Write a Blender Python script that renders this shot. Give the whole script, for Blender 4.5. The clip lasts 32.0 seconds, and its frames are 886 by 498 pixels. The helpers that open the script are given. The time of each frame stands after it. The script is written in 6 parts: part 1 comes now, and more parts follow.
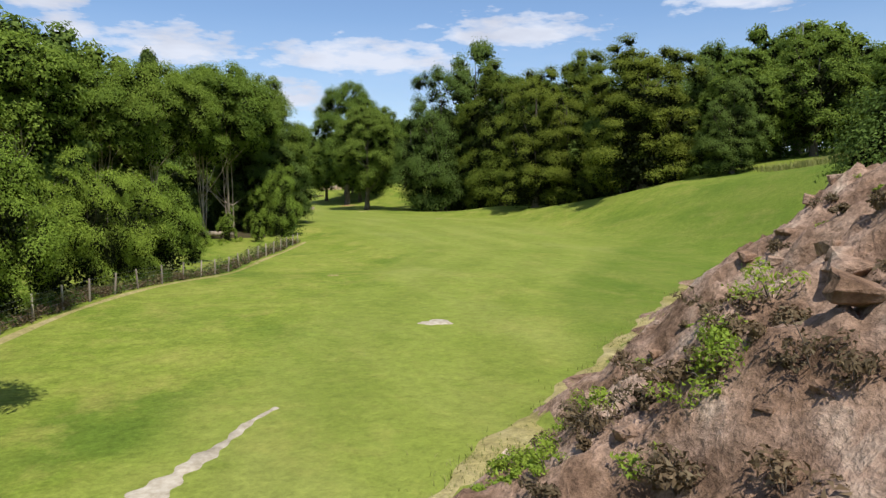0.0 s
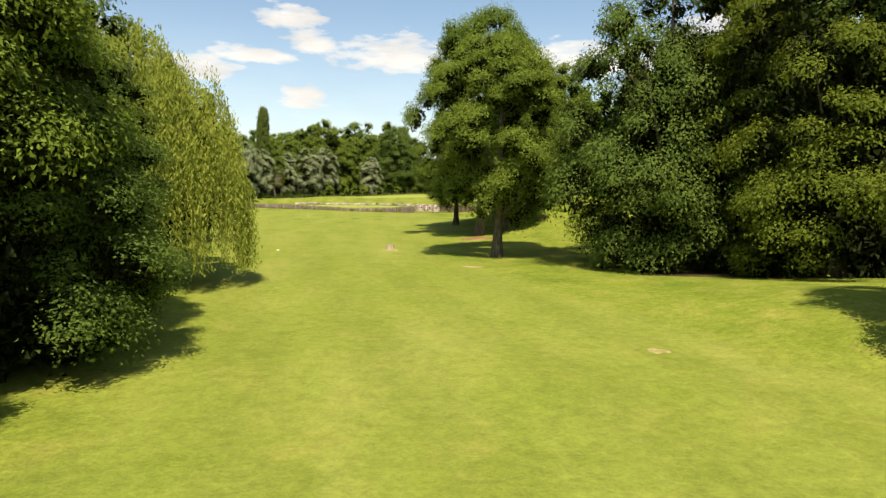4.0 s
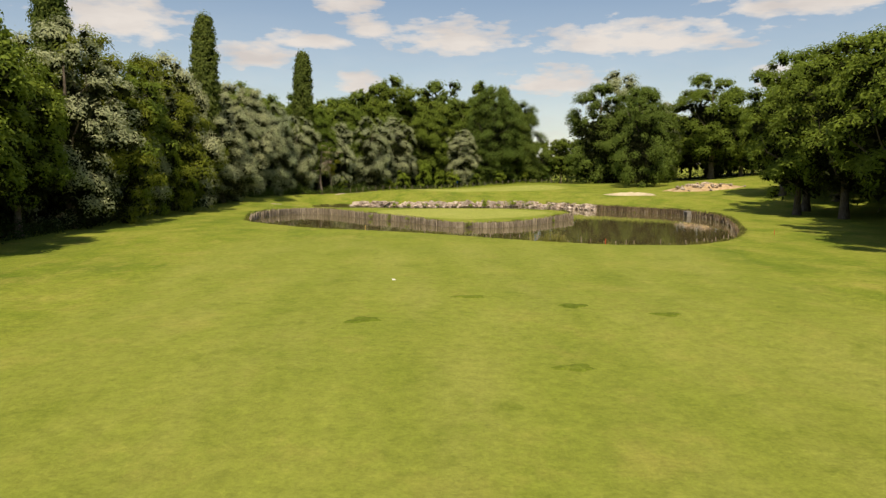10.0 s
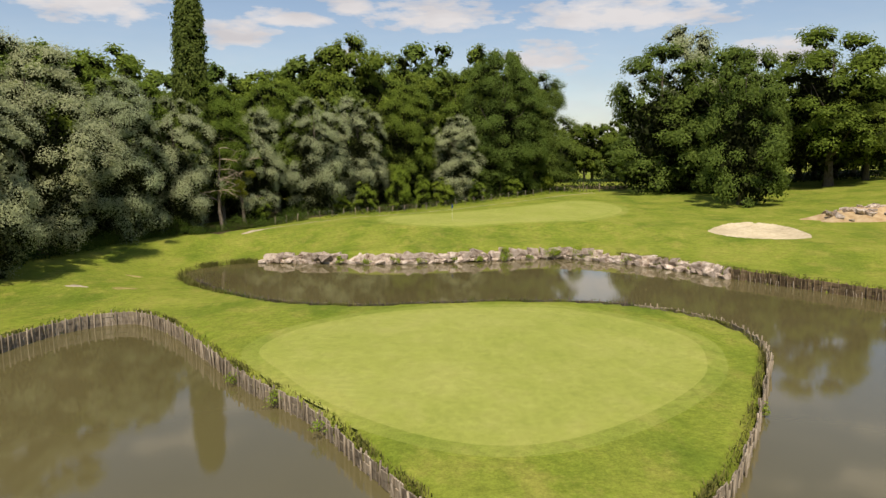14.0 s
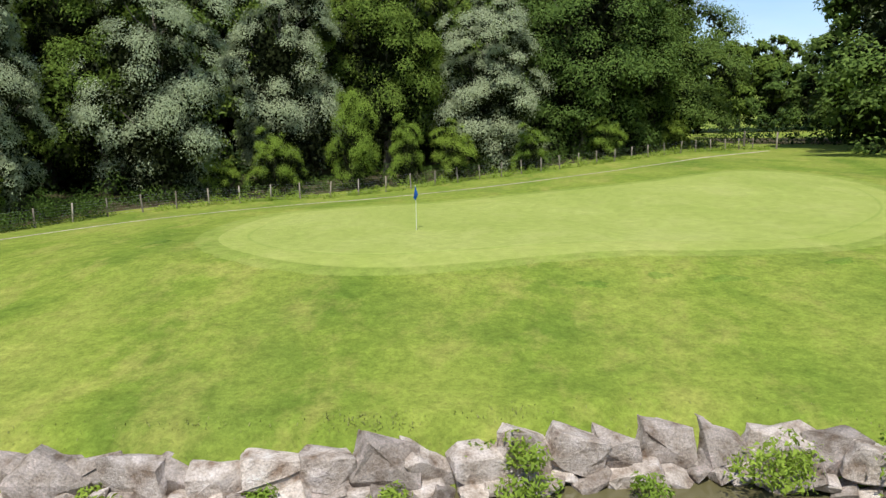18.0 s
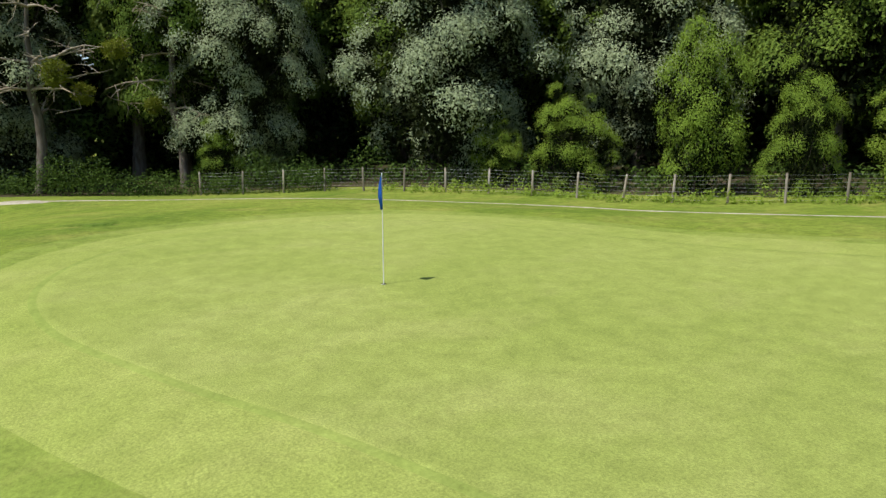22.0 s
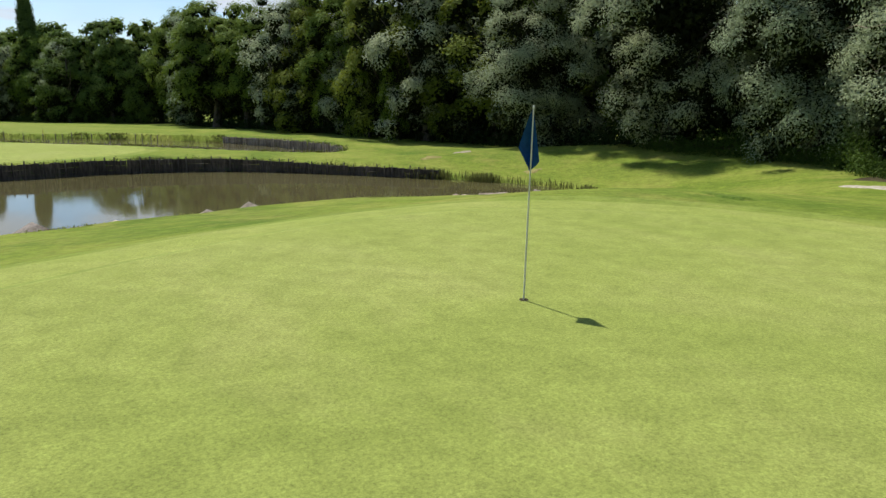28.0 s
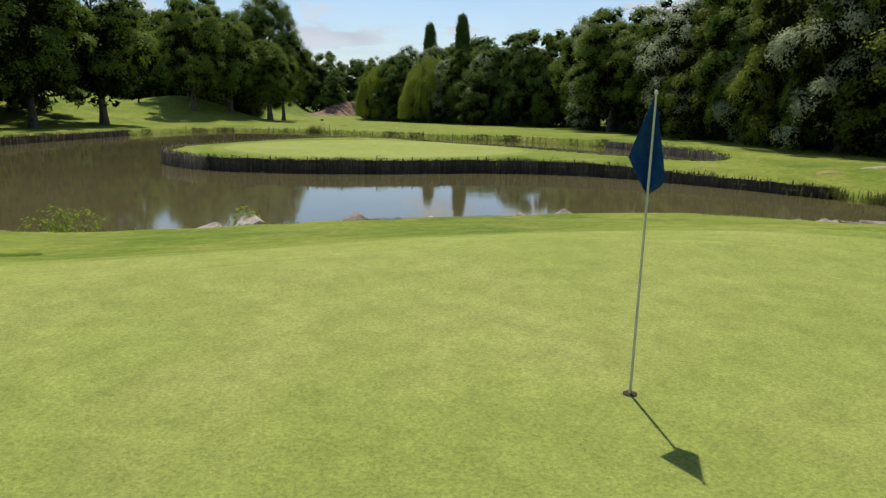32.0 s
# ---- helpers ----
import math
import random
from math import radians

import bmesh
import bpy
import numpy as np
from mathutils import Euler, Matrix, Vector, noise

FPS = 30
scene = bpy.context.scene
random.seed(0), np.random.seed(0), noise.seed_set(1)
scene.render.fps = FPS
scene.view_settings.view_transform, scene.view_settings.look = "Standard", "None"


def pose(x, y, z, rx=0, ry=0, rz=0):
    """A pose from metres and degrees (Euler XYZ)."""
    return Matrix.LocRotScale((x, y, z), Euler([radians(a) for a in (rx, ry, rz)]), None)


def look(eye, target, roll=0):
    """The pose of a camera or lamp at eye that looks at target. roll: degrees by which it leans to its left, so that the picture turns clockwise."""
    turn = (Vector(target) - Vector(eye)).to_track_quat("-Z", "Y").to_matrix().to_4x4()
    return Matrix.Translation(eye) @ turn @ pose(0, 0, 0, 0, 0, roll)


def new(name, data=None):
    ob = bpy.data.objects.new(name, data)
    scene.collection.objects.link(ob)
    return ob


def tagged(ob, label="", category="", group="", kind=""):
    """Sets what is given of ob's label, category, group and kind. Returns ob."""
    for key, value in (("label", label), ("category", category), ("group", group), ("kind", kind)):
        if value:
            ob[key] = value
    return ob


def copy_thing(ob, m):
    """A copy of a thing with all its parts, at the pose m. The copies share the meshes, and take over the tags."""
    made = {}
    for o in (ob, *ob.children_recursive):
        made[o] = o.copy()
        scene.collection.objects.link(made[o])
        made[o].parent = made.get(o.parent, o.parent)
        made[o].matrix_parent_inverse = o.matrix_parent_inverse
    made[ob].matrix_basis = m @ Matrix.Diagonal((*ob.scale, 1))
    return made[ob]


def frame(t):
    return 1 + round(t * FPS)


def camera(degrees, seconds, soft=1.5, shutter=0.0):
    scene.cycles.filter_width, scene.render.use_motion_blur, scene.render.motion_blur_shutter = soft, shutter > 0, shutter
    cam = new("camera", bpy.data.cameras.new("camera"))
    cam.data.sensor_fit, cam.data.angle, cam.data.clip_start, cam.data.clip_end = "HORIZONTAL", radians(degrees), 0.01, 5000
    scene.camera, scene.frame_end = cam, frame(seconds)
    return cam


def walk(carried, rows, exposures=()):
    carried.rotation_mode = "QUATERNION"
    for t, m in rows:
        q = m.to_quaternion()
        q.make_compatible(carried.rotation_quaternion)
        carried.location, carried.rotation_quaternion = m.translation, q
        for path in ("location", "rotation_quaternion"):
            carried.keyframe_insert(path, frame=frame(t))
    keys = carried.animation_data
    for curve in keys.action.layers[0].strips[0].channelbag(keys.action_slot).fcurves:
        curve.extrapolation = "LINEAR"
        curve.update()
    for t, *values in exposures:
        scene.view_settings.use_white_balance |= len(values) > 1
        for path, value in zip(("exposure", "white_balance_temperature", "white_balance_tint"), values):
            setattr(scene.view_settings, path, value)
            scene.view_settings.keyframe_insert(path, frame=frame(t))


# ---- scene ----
# Golf hole: fairway between woods, pond with a peninsula green, flag green beyond. The hole with the flag is the origin.
cam = camera(64.81, 32.0, 1.4)
# seconds, x, y, z, yaw to the left of +y, pitch, roll
FLIGHT = (
    (0.0, -23.06, -328.73, -0.63, -22.25, -4.75, -0.23),
    (0.5, -19.05, -319.37, -0.39, -21.82, -4.74, -0.12),
    (1.0, -14.77, -310.09, -0.08, -20.88, -4.76, -0.02),
    (1.5, -10.62, -300.57, 0.23, -19.11, -4.77, -0.03),
    (2.0, -6.48, -291.19, 0.37, -16.87, -4.68, -0.20),
    (2.5, -2.62, -281.52, 0.52, -14.43, -4.54, -0.15),
    (3.0, 0.76, -272.16, 0.89, -11.72, -4.57, 0.07),
    (3.5, 3.89, -263.41, 1.25, -8.57, -4.51, 0.50),
    (4.0, 5.56, -256.18, 1.53, -5.33, -4.52, 0.84),
    (4.5, 5.86, -249.87, 1.67, -2.43, -4.67, 1.05),
    (6.5, 3.09, -220.60, 3.31, 0.71, -6.02, 0.83),
    (7.0, 1.55, -213.08, 3.27, 0.93, -6.05, 0.61),
    (7.5, -0.04, -205.27, 3.14, 1.03, -6.11, 0.37),
    (8.0, -1.37, -196.57, 3.08, 1.06, -6.22, 0.07),
    (8.5, -2.41, -186.96, 2.95, 0.92, -6.19, -0.08),
    (9.0, -3.26, -177.93, 3.09, 0.47, -6.03, 0.18),
    (9.5, -4.28, -170.08, 3.21, -0.08, -5.87, 0.25),
    (10.0, -5.36, -162.83, 3.14, -0.75, -5.94, 0.27),
    (10.5, -5.85, -153.61, 3.21, -1.38, -6.09, 0.14),
    (11.0, -5.98, -143.57, 3.36, -1.83, -5.96, 0.12),
    (11.5, -6.08, -134.98, 3.98, -1.84, -5.72, 0.12),
    (12.0, -6.18, -128.22, 5.06, -1.90, -5.44, 0.04),
    (12.5, -6.07, -122.12, 5.90, -1.89, -5.42, -0.04),
    (13.0, -5.72, -114.30, 6.98, -1.88, -5.51, -0.10),
    (13.5, -5.23, -105.74, 7.91, -1.90, -6.51, -0.22),
    (14.0, -4.60, -96.90, 8.86, -1.94, -7.66, -0.39),
    (14.5, -3.62, -88.15, 9.69, -1.80, -8.86, -0.52),
    (16.5, 0.37, -51.73, 8.24, -1.33, -11.61, -0.78),
    (17.0, 1.81, -44.42, 7.24, -0.54, -11.47, -0.82),
    (17.5, 3.28, -38.32, 6.43, 2.25, -11.31, -0.80),
    (18.0, 4.92, -33.19, 5.70, 6.26, -11.21, -0.84),
    (18.5, 7.02, -28.42, 4.98, 10.33, -11.08, -0.93),
    (19.0, 8.78, -22.80, 4.63, 14.69, -11.24, -0.72),
    (19.5, 9.97, -18.12, 4.27, 22.42, -11.27, -0.55),
    (20.0, 10.99, -14.74, 3.97, 30.30, -11.10, -0.43),
    (20.5, 11.39, -12.60, 3.71, 36.13, -10.93, -0.25),
    (21.0, 11.49, -10.53, 3.62, 42.13, -11.03, 0.08),
    (21.5, 11.64, -8.55, 3.45, 48.75, -11.05, 0.23),
    (22.0, 11.55, -6.58, 3.34, 55.34, -11.12, 0.13),
    (22.5, 11.44, -4.78, 3.15, 61.57, -10.96, -0.05),
    (23.0, 11.16, -2.94, 3.02, 68.69, -10.93, 0.04),
    (23.5, 10.75, -1.26, 2.85, 76.20, -10.92, 0.33),
    (24.0, 10.18, 0.14, 2.71, 83.54, -10.96, 0.58),
    (24.5, 9.71, 1.36, 2.61, 90.92, -11.08, 0.62),
    (25.0, 9.17, 2.43, 2.58, 98.40, -11.28, 0.75),
    (25.5, 8.68, 3.35, 2.52, 105.93, -11.41, 0.82),
    (26.0, 8.03, 4.00, 2.45, 113.35, -11.56, 0.90),
    (26.5, 7.42, 4.50, 2.38, 120.68, -11.71, 0.95),
    (28.5, 5.12, 5.20, 2.18, 144.47, -12.02, 1.24),
    (29.0, 4.52, 5.13, 2.13, 149.56, -12.04, 1.15),
    (29.5, 3.92, 5.07, 2.09, 154.12, -12.08, 1.18),
    (30.0, 3.35, 4.97, 2.06, 158.35, -12.09, 1.10),
    (30.5, 2.91, 4.88, 2.05, 162.46, -12.17, 1.05),
    (31.0, 2.57, 4.77, 2.06, 166.33, -12.23, 1.06),
    (31.5, 2.29, 4.65, 2.09, 168.76, -12.18, 1.06),
    (32.0, 2.07, 4.51, 2.12, 171.56, -12.18, 1.12),
)
walk(cam, [(t, pose(x, y, z, 90 + p, 0, w) @ pose(0, 0, 0, 0, 0, r)) for t, x, y, z, w, p, r in FLIGHT],
     exposures=[(0.0, 0.13, 6300, 12), (1.2, 0.2, 7700, 10), (4.0, 0.48, 8000, 8), (7.0, 0.38, 8100, 9), (9.0, 0.02, 8300, 12), (14.0, -0.02, 7500, 14), (16.5, 0.31, 6200, 15), (19.0, 0.2, 6000, 7), (23.0, 0.12, 6200, 7), (26.5, 0.1, 6200, 7), (32.0, -0.13, 6400, 10)])

# ---- light ----
SUN_AZ, SUN_EL = radians(-94.2), radians(60.5)  # the sun stands over -y
sun_dir = Vector((math.cos(SUN_AZ) * math.cos(SUN_EL), math.sin(SUN_AZ) * math.cos(SUN_EL), math.sin(SUN_EL)))
sun = new("sun", bpy.data.lights.new("sun", "SUN"))
sun.data.energy, sun.data.angle, sun.data.color = 5.0, radians(0.6), (1.0, 0.95, 0.86)
sun.matrix_world = look((0, 0, 0), tuple(-sun_dir))

world = bpy.data.worlds.new("sky")
scene.world = world
world.use_nodes = True


def node(tree, kind, **values):
    n = tree.nodes.new(kind)
    for key, value in values.items():
        n.inputs[key].default_value = value
    return n


def ramp(tree, source, stops):
    n = tree.nodes.new("ShaderNodeValToRGB")
    el = n.color_ramp.elements
    while len(el) < len(stops):
        el.new(0.5)
    for e, (at, col) in zip(el, stops):
        e.position = at
        e.color = (*col, 1) if isinstance(col, tuple) else (col, col, col, 1)
    tree.links.new(source, n.inputs["Fac"])
    return n


def math_node(tree, op, a, b=0.0, clamp=False):
    n = tree.nodes.new("ShaderNodeMath")
    n.operation, n.use_clamp = op, clamp
    for slot, v in ((0, a), (1, b)):
        if isinstance(v, (int, float)):
            n.inputs[slot].default_value = v
        else:
            tree.links.new(v, n.inputs[slot])
    return n.outputs[0]


def mix_col(tree, fac, a, b, mode="MIX"):
    n = tree.nodes.new("ShaderNodeMix")
    n.data_type, n.blend_type = "RGBA", mode
    for slot, v in ((n.inputs["Factor"], fac), (n.inputs[6], a), (n.inputs[7], b)):
        if isinstance(v, (int, float)):
            slot.default_value = v
        elif isinstance(v, tuple):
            slot.default_value = (*v, 1)
        else:
            tree.links.new(v, slot)
    return n.outputs[2]


# rows of cumulus over the north: bearing, height, half width and half height in degrees
CLOUDS = ((15.8, 10.2, 8.8, 1.9), (1.7, 10.6, 5.0, 1.9), (-5.5, 11.4, 1.9, 1.4), (-10.0, 10.3, 3.8, 1.0), (-24.0, 11.0, 5.6, 3.0), (28.0, 12.2, 7.0, 1.8), (27.0, 7.0, 3.0, 1.6), (9.5, 7.2, 4.6, 1.9), (-6.0, 7.2, 2.4, 1.4), (-14.0, 9.0, 3.4, 1.6), (-7.0, 13.2, 3.0, 1.3), (46.0, 14.0, 6.5, 2.0))


def build_sky():
    """Clear sky with rows of fair-weather cumulus on a flat layer."""
    t = world.node_tree
    t.nodes.clear()
    sky = t.nodes.new("ShaderNodeTexSky")
    sky.sky_type, sky.sun_disc = "NISHITA", False
    sky.sun_elevation, sky.sun_rotation = SUN_EL, radians(90) - SUN_AZ
    sky.air_density, sky.dust_density, sky.ozone_density = 1.0, 0.3, 2.0
    coord = t.nodes.new("ShaderNodeTexCoord")
    sep = t.nodes.new("ShaderNodeSeparateXYZ")
    t.links.new(coord.outputs["Generated"], sep.inputs[0])
    comb = t.nodes.new("ShaderNodeCombineXYZ")
    t.links.new(sep.outputs[0], comb.inputs[0])
    t.links.new(sep.outputs[1], comb.inputs[1])
    t.links.new(math_node(t, "MULTIPLY", math_node(t, "ABSOLUTE", sep.outputs[2]), 3.4), comb.inputs[2])
    n1 = node(t, "ShaderNodeTexNoise", Scale=6.2, Detail=7.0, Roughness=0.5)
    t.links.new(comb.outputs[0], n1.inputs["Vector"])
    scattered = ramp(t, n1.outputs["Fac"], [(0.53, 0.0), (0.585, 0.75), (0.66, 0.97)])
    # bearing to the right of +y and height over the horizon, in degrees
    az = math_node(t, "MULTIPLY", math_node(t, "ARCTAN2", sep.outputs[0], sep.outputs[1]), 180 / math.pi)
    el = math_node(t, "MULTIPLY", math_node(t, "ARCSINE", sep.outputs[2]), 180 / math.pi)
    puff = node(t, "ShaderNodeTexNoise", Scale=26.0, Detail=6.0, Roughness=0.55)
    t.links.new(comb.outputs[0], puff.inputs["Vector"])
    rough = math_node(t, "MULTIPLY", math_node(t, "SUBTRACT", puff.outputs["Fac"], 0.5), 2.1)
    bank = None
    for a, e, w, h in CLOUDS:
        u = math_node(t, "DIVIDE", math_node(t, "SUBTRACT", az, a), w)
        v = math_node(t, "SUBTRACT", el, e)
        v = math_node(t, "MAXIMUM", math_node(t, "DIVIDE", v, h), math_node(t, "DIVIDE", v, -0.55 * h))
        d = math_node(t, "SQRT", math_node(t, "ADD", math_node(t, "MULTIPLY", u, u), math_node(t, "MULTIPLY", v, v)))
        d = math_node(t, "SUBTRACT", 1.0, d)
        bank = d if bank is None else math_node(t, "MAXIMUM", bank, d)
    bank = math_node(t, "ADD", bank, rough)
    heaped = ramp(t, bank, [(0.0, 0.0), (0.22, 0.55), (0.6, 0.96)])
    # scattered cloud everywhere but over the north horizon, where the rows of cumulus stand
    away = math_node(t, "ADD", ramp(t, math_node(t, "DIVIDE", math_node(t, "ABSOLUTE", math_node(t, "SUBTRACT", az, 12.0)), 180.0), [(0.24, 0.0), (0.32, 1.0)]).outputs[0], ramp(t, math_node(t, "DIVIDE", el, 90.0), [(0.17, 0.0), (0.24, 1.0)]).outputs[0], True)
    cover = math_node(t, "MAXIMUM", heaped.outputs[0], math_node(t, "MULTIPLY", scattered.outputs[0], away))
    # thin white haze low over the woods
    haze = math_node(t, "MULTIPLY", ramp(t, math_node(t, "DIVIDE", math_node(t, "ABSOLUTE", el), 90.0), [(0.02, 0.5), (0.07, 0.22), (0.15, 0.0)]).outputs[0], ramp(t, puff.outputs["Fac"], [(0.3, 0.6), (0.65, 1.0)]).outputs[0])
    cover = math_node(t, "MAXIMUM", cover, haze)
    n2 = node(t, "ShaderNodeTexNoise", Scale=9.0, Detail=4.0)
    t.links.new(comb.outputs[0], n2.inputs["Vector"])
    tint = ramp(t, n2.outputs["Fac"], [(0.35, (5.9, 6.2, 7.0)), (0.6, (7.3, 7.7, 8.5))])
    clear = mix_col(t, 1.0, sky.outputs[0], (1.15, 1.22, 1.3), "MULTIPLY")
    col = mix_col(t, cover, clear, tint.outputs[0])
    bg = t.nodes.new("ShaderNodeBackground")
    bg.inputs["Strength"].default_value = 0.098
    t.links.new(col, bg.inputs["Color"])
    out = t.nodes.new("ShaderNodeOutputWorld")
    t.links.new(bg.outputs[0], out.inputs["Surface"])


build_sky()

# ---- materials ----


def material(name, rough=0.9, spec=0.2):
    m = bpy.data.materials.new(name)
    m.use_nodes = True
    b = m.node_tree.nodes["Principled BSDF"]
    b.inputs["Roughness"].default_value = rough
    b.inputs["Specular IOR Level"].default_value = spec
    return m, m.node_tree, b


def position(t, scale=(1, 1, 1)):
    g = t.nodes.new("ShaderNodeNewGeometry")
    mp = t.nodes.new("ShaderNodeMapping")
    mp.inputs["Scale"].default_value = scale
    t.links.new(g.outputs["Position"], mp.inputs["Vector"])
    return mp.outputs[0]


def noise_tex(t, vec, scale, detail=3.0, rough=0.5):
    n = node(t, "ShaderNodeTexNoise", Scale=scale, Detail=detail, Roughness=rough)
    t.links.new(vec, n.inputs["Vector"])
    return n.outputs["Fac"]


def bump(t, b, height, strength, dist):
    n = node(t, "ShaderNodeBump", Strength=strength, Distance=dist)
    t.links.new(height, n.inputs["Height"])
    t.links.new(n.outputs[0], b.inputs["Normal"])


def turf(name, dark, mid, light, dry, fine=9.0, bump_h=0.03, dry_amount=0.5, stripe=0.0, contrast=0.6, crisp=None, mown=False):
    """Mown grass: broad mottling, dry patches, tufts and fine blades."""
    m, t, b = material(name, 0.95, 0.08)
    p = position(t)
    broad = noise_tex(t, p, 0.13, 5.0, 0.62)
    patch = noise_tex(t, position(t, (1.0, 0.62, 1.0)), 0.5, 6.0, 0.66)
    tuft = noise_tex(t, p, 2.1, 5.0, 0.7)
    grain = noise_tex(t, p, fine, 4.0, 0.8)
    c = ramp(t, broad, [(0.34, dark), (0.52, mid), (0.68, light)]).outputs[0]
    c = mix_col(t, ramp(t, patch, [(0.50, 0.0), (0.66, dry_amount)]).outputs[0], c, dry)
    c = mix_col(t, ramp(t, patch, [(0.28, 0.55), (0.44, 0.0)]).outputs[0], c, dark)
    if stripe:
        w = node(t, "ShaderNodeTexWave", Scale=0.05, Distortion=3.0, Detail=2.0)
        t.links.new(p, w.inputs["Vector"])
        c = mix_col(t, math_node(t, "MULTIPLY", w.outputs["Fac"], stripe), c, light)
    c = mix_col(t, contrast, c, ramp(t, tuft, [(0.28, 0.28), (0.72, 0.72)]).outputs[0], "OVERLAY")
    c = mix_col(t, crisp or contrast, c, ramp(t, grain, [(0.25, 0.2), (0.75, 0.8)]).outputs[0], "OVERLAY")
    if mown:
        c = mown_band(t, p, c, tuft, grain)
    t.links.new(c, b.inputs["Base Color"])
    bump(t, b, math_node(t, "ADD", grain, tuft), 0.9, bump_h)
    return m


def mown_band(t, p, c, tuft, grain):
    """The shorter, paler fairway that winds through the rough, with soft mowing stripes along it."""
    sep = t.nodes.new("ShaderNodeSeparateXYZ")
    t.links.new(p, sep.inputs[0])
    along = math_node(t, "DIVIDE", math_node(t, "ADD", sep.outputs[1], 340.0), 260.0, True)
    line = ((-330, -25, 7), (-298, -11, 8), (-273, 8, 13), (-240, 11, 15), (-190, 1, 12), (-140, -3, 20), (-104, -3, 22))
    mid = ramp(t, along, [((y + 340) / 260, (x + 40) / 80) for y, x, w in line]).outputs[0]
    half = ramp(t, along, [((y + 340) / 260, w / 40) for y, x, w in line]).outputs[0]
    off = math_node(t, "SUBTRACT", sep.outputs[0], math_node(t, "SUBTRACT", math_node(t, "MULTIPLY", mid, 80.0), 40.0))
    edge = math_node(t, "SUBTRACT", math_node(t, "MULTIPLY", half, 40.0), math_node(t, "ABSOLUTE", off))
    edge = math_node(t, "ADD", edge, math_node(t, "MULTIPLY", math_node(t, "SUBTRACT", noise_tex(t, p, 0.35, 5.0, 0.65), 0.5), 5.0))
    inside = ramp(t, math_node(t, "DIVIDE", edge, 4.0, True), [(0.1, 0.0), (0.8, 1.0)]).outputs[0]
    inside = math_node(t, "MULTIPLY", inside, ramp(t, along, [(0.9, 1.0), (0.97, 0.0)]).outputs[0])
    soft = noise_tex(t, position(t, (1.0, 0.22, 1.0)), 0.28, 4.0, 0.6)
    pale = ramp(t, soft, [(0.32, (0.170, 0.212, 0.033)), (0.5, (0.196, 0.232, 0.042)), (0.68, (0.226, 0.250, 0.056))]).outputs[0]
    stripes = math_node(t, "SINE", math_node(t, "MULTIPLY", math_node(t, "ADD", off, math_node(t, "MULTIPLY", soft, 2.5)), 1.1))
    stripes = math_node(t, "MULTIPLY", stripes, ramp(t, along, [(0.4, 1.0), (0.6, 0.25)]).outputs[0])
    pale = mix_col(t, 0.55, pale, ramp(t, math_node(t, "ADD", math_node(t, "MULTIPLY", stripes, 0.5), 0.5), [(0.25, 0.46), (0.75, 0.54)]).outputs[0], "OVERLAY")
    blotch = noise_tex(t, position(t, (1.0, 0.8, 1.0)), 0.42, 7.0, 0.68)
    pale = mix_col(t, ramp(t, blotch, [(0.30, 0.75), (0.45, 0.0)]).outputs[0], pale, (0.13, 0.172, 0.024))
    pale = mix_col(t, ramp(t, blotch, [(0.53, 0.0), (0.68, 0.55)]).outputs[0], pale, (0.275, 0.265, 0.065))
    pale = mix_col(t, 0.45, pale, ramp(t, tuft, [(0.28, 0.3), (0.72, 0.7)]).outputs[0], "OVERLAY")
    pale = mix_col(t, 0.4, pale, ramp(t, grain, [(0.25, 0.25), (0.75, 0.75)]).outputs[0], "OVERLAY")
    # longer, darker grass between the first fairway and the soil bank
    long_grass = math_node(t, "MULTIPLY", ramp(t, along, [(0.24, 0.48), (0.33, 0.0)]).outputs[0], ramp(t, math_node(t, "DIVIDE", off, 8.0, True), [(0.3, 0.0), (0.9, 1.0)]).outputs[0])
    c = mix_col(t, long_grass, c, (0.075, 0.125, 0.018))
    return mix_col(t, math_node(t, "MULTIPLY", inside, 0.85), c, pale)


ROUGH = turf("fairway_turf", (0.098, 0.15, 0.018), (0.165, 0.212, 0.028), (0.225, 0.25, 0.046), (0.30, 0.27, 0.07), 7.0, 0.05, 0.5, 0.3, 0.55, mown=True)
GREEN = turf("green_turf", (0.235, 0.275, 0.058), (0.265, 0.298, 0.07), (0.29, 0.315, 0.084), (0.33, 0.33, 0.105), 42.0, 0.012, 0.34, 0.0, 0.32, 0.85)
FRINGE = turf("fringe_turf", (0.235, 0.278, 0.055), (0.265, 0.298, 0.068), (0.295, 0.315, 0.082), (0.335, 0.328, 0.105), 30.0, 0.012, 0.3, 0.0, 0.28, 0.8)
SEAM = turf("seam_turf", (0.205, 0.25, 0.05), (0.225, 0.268, 0.058), (0.245, 0.28, 0.066), (0.27, 0.295, 0.078), 16.0, 0.01, 0.3, 0.0, 0.4)


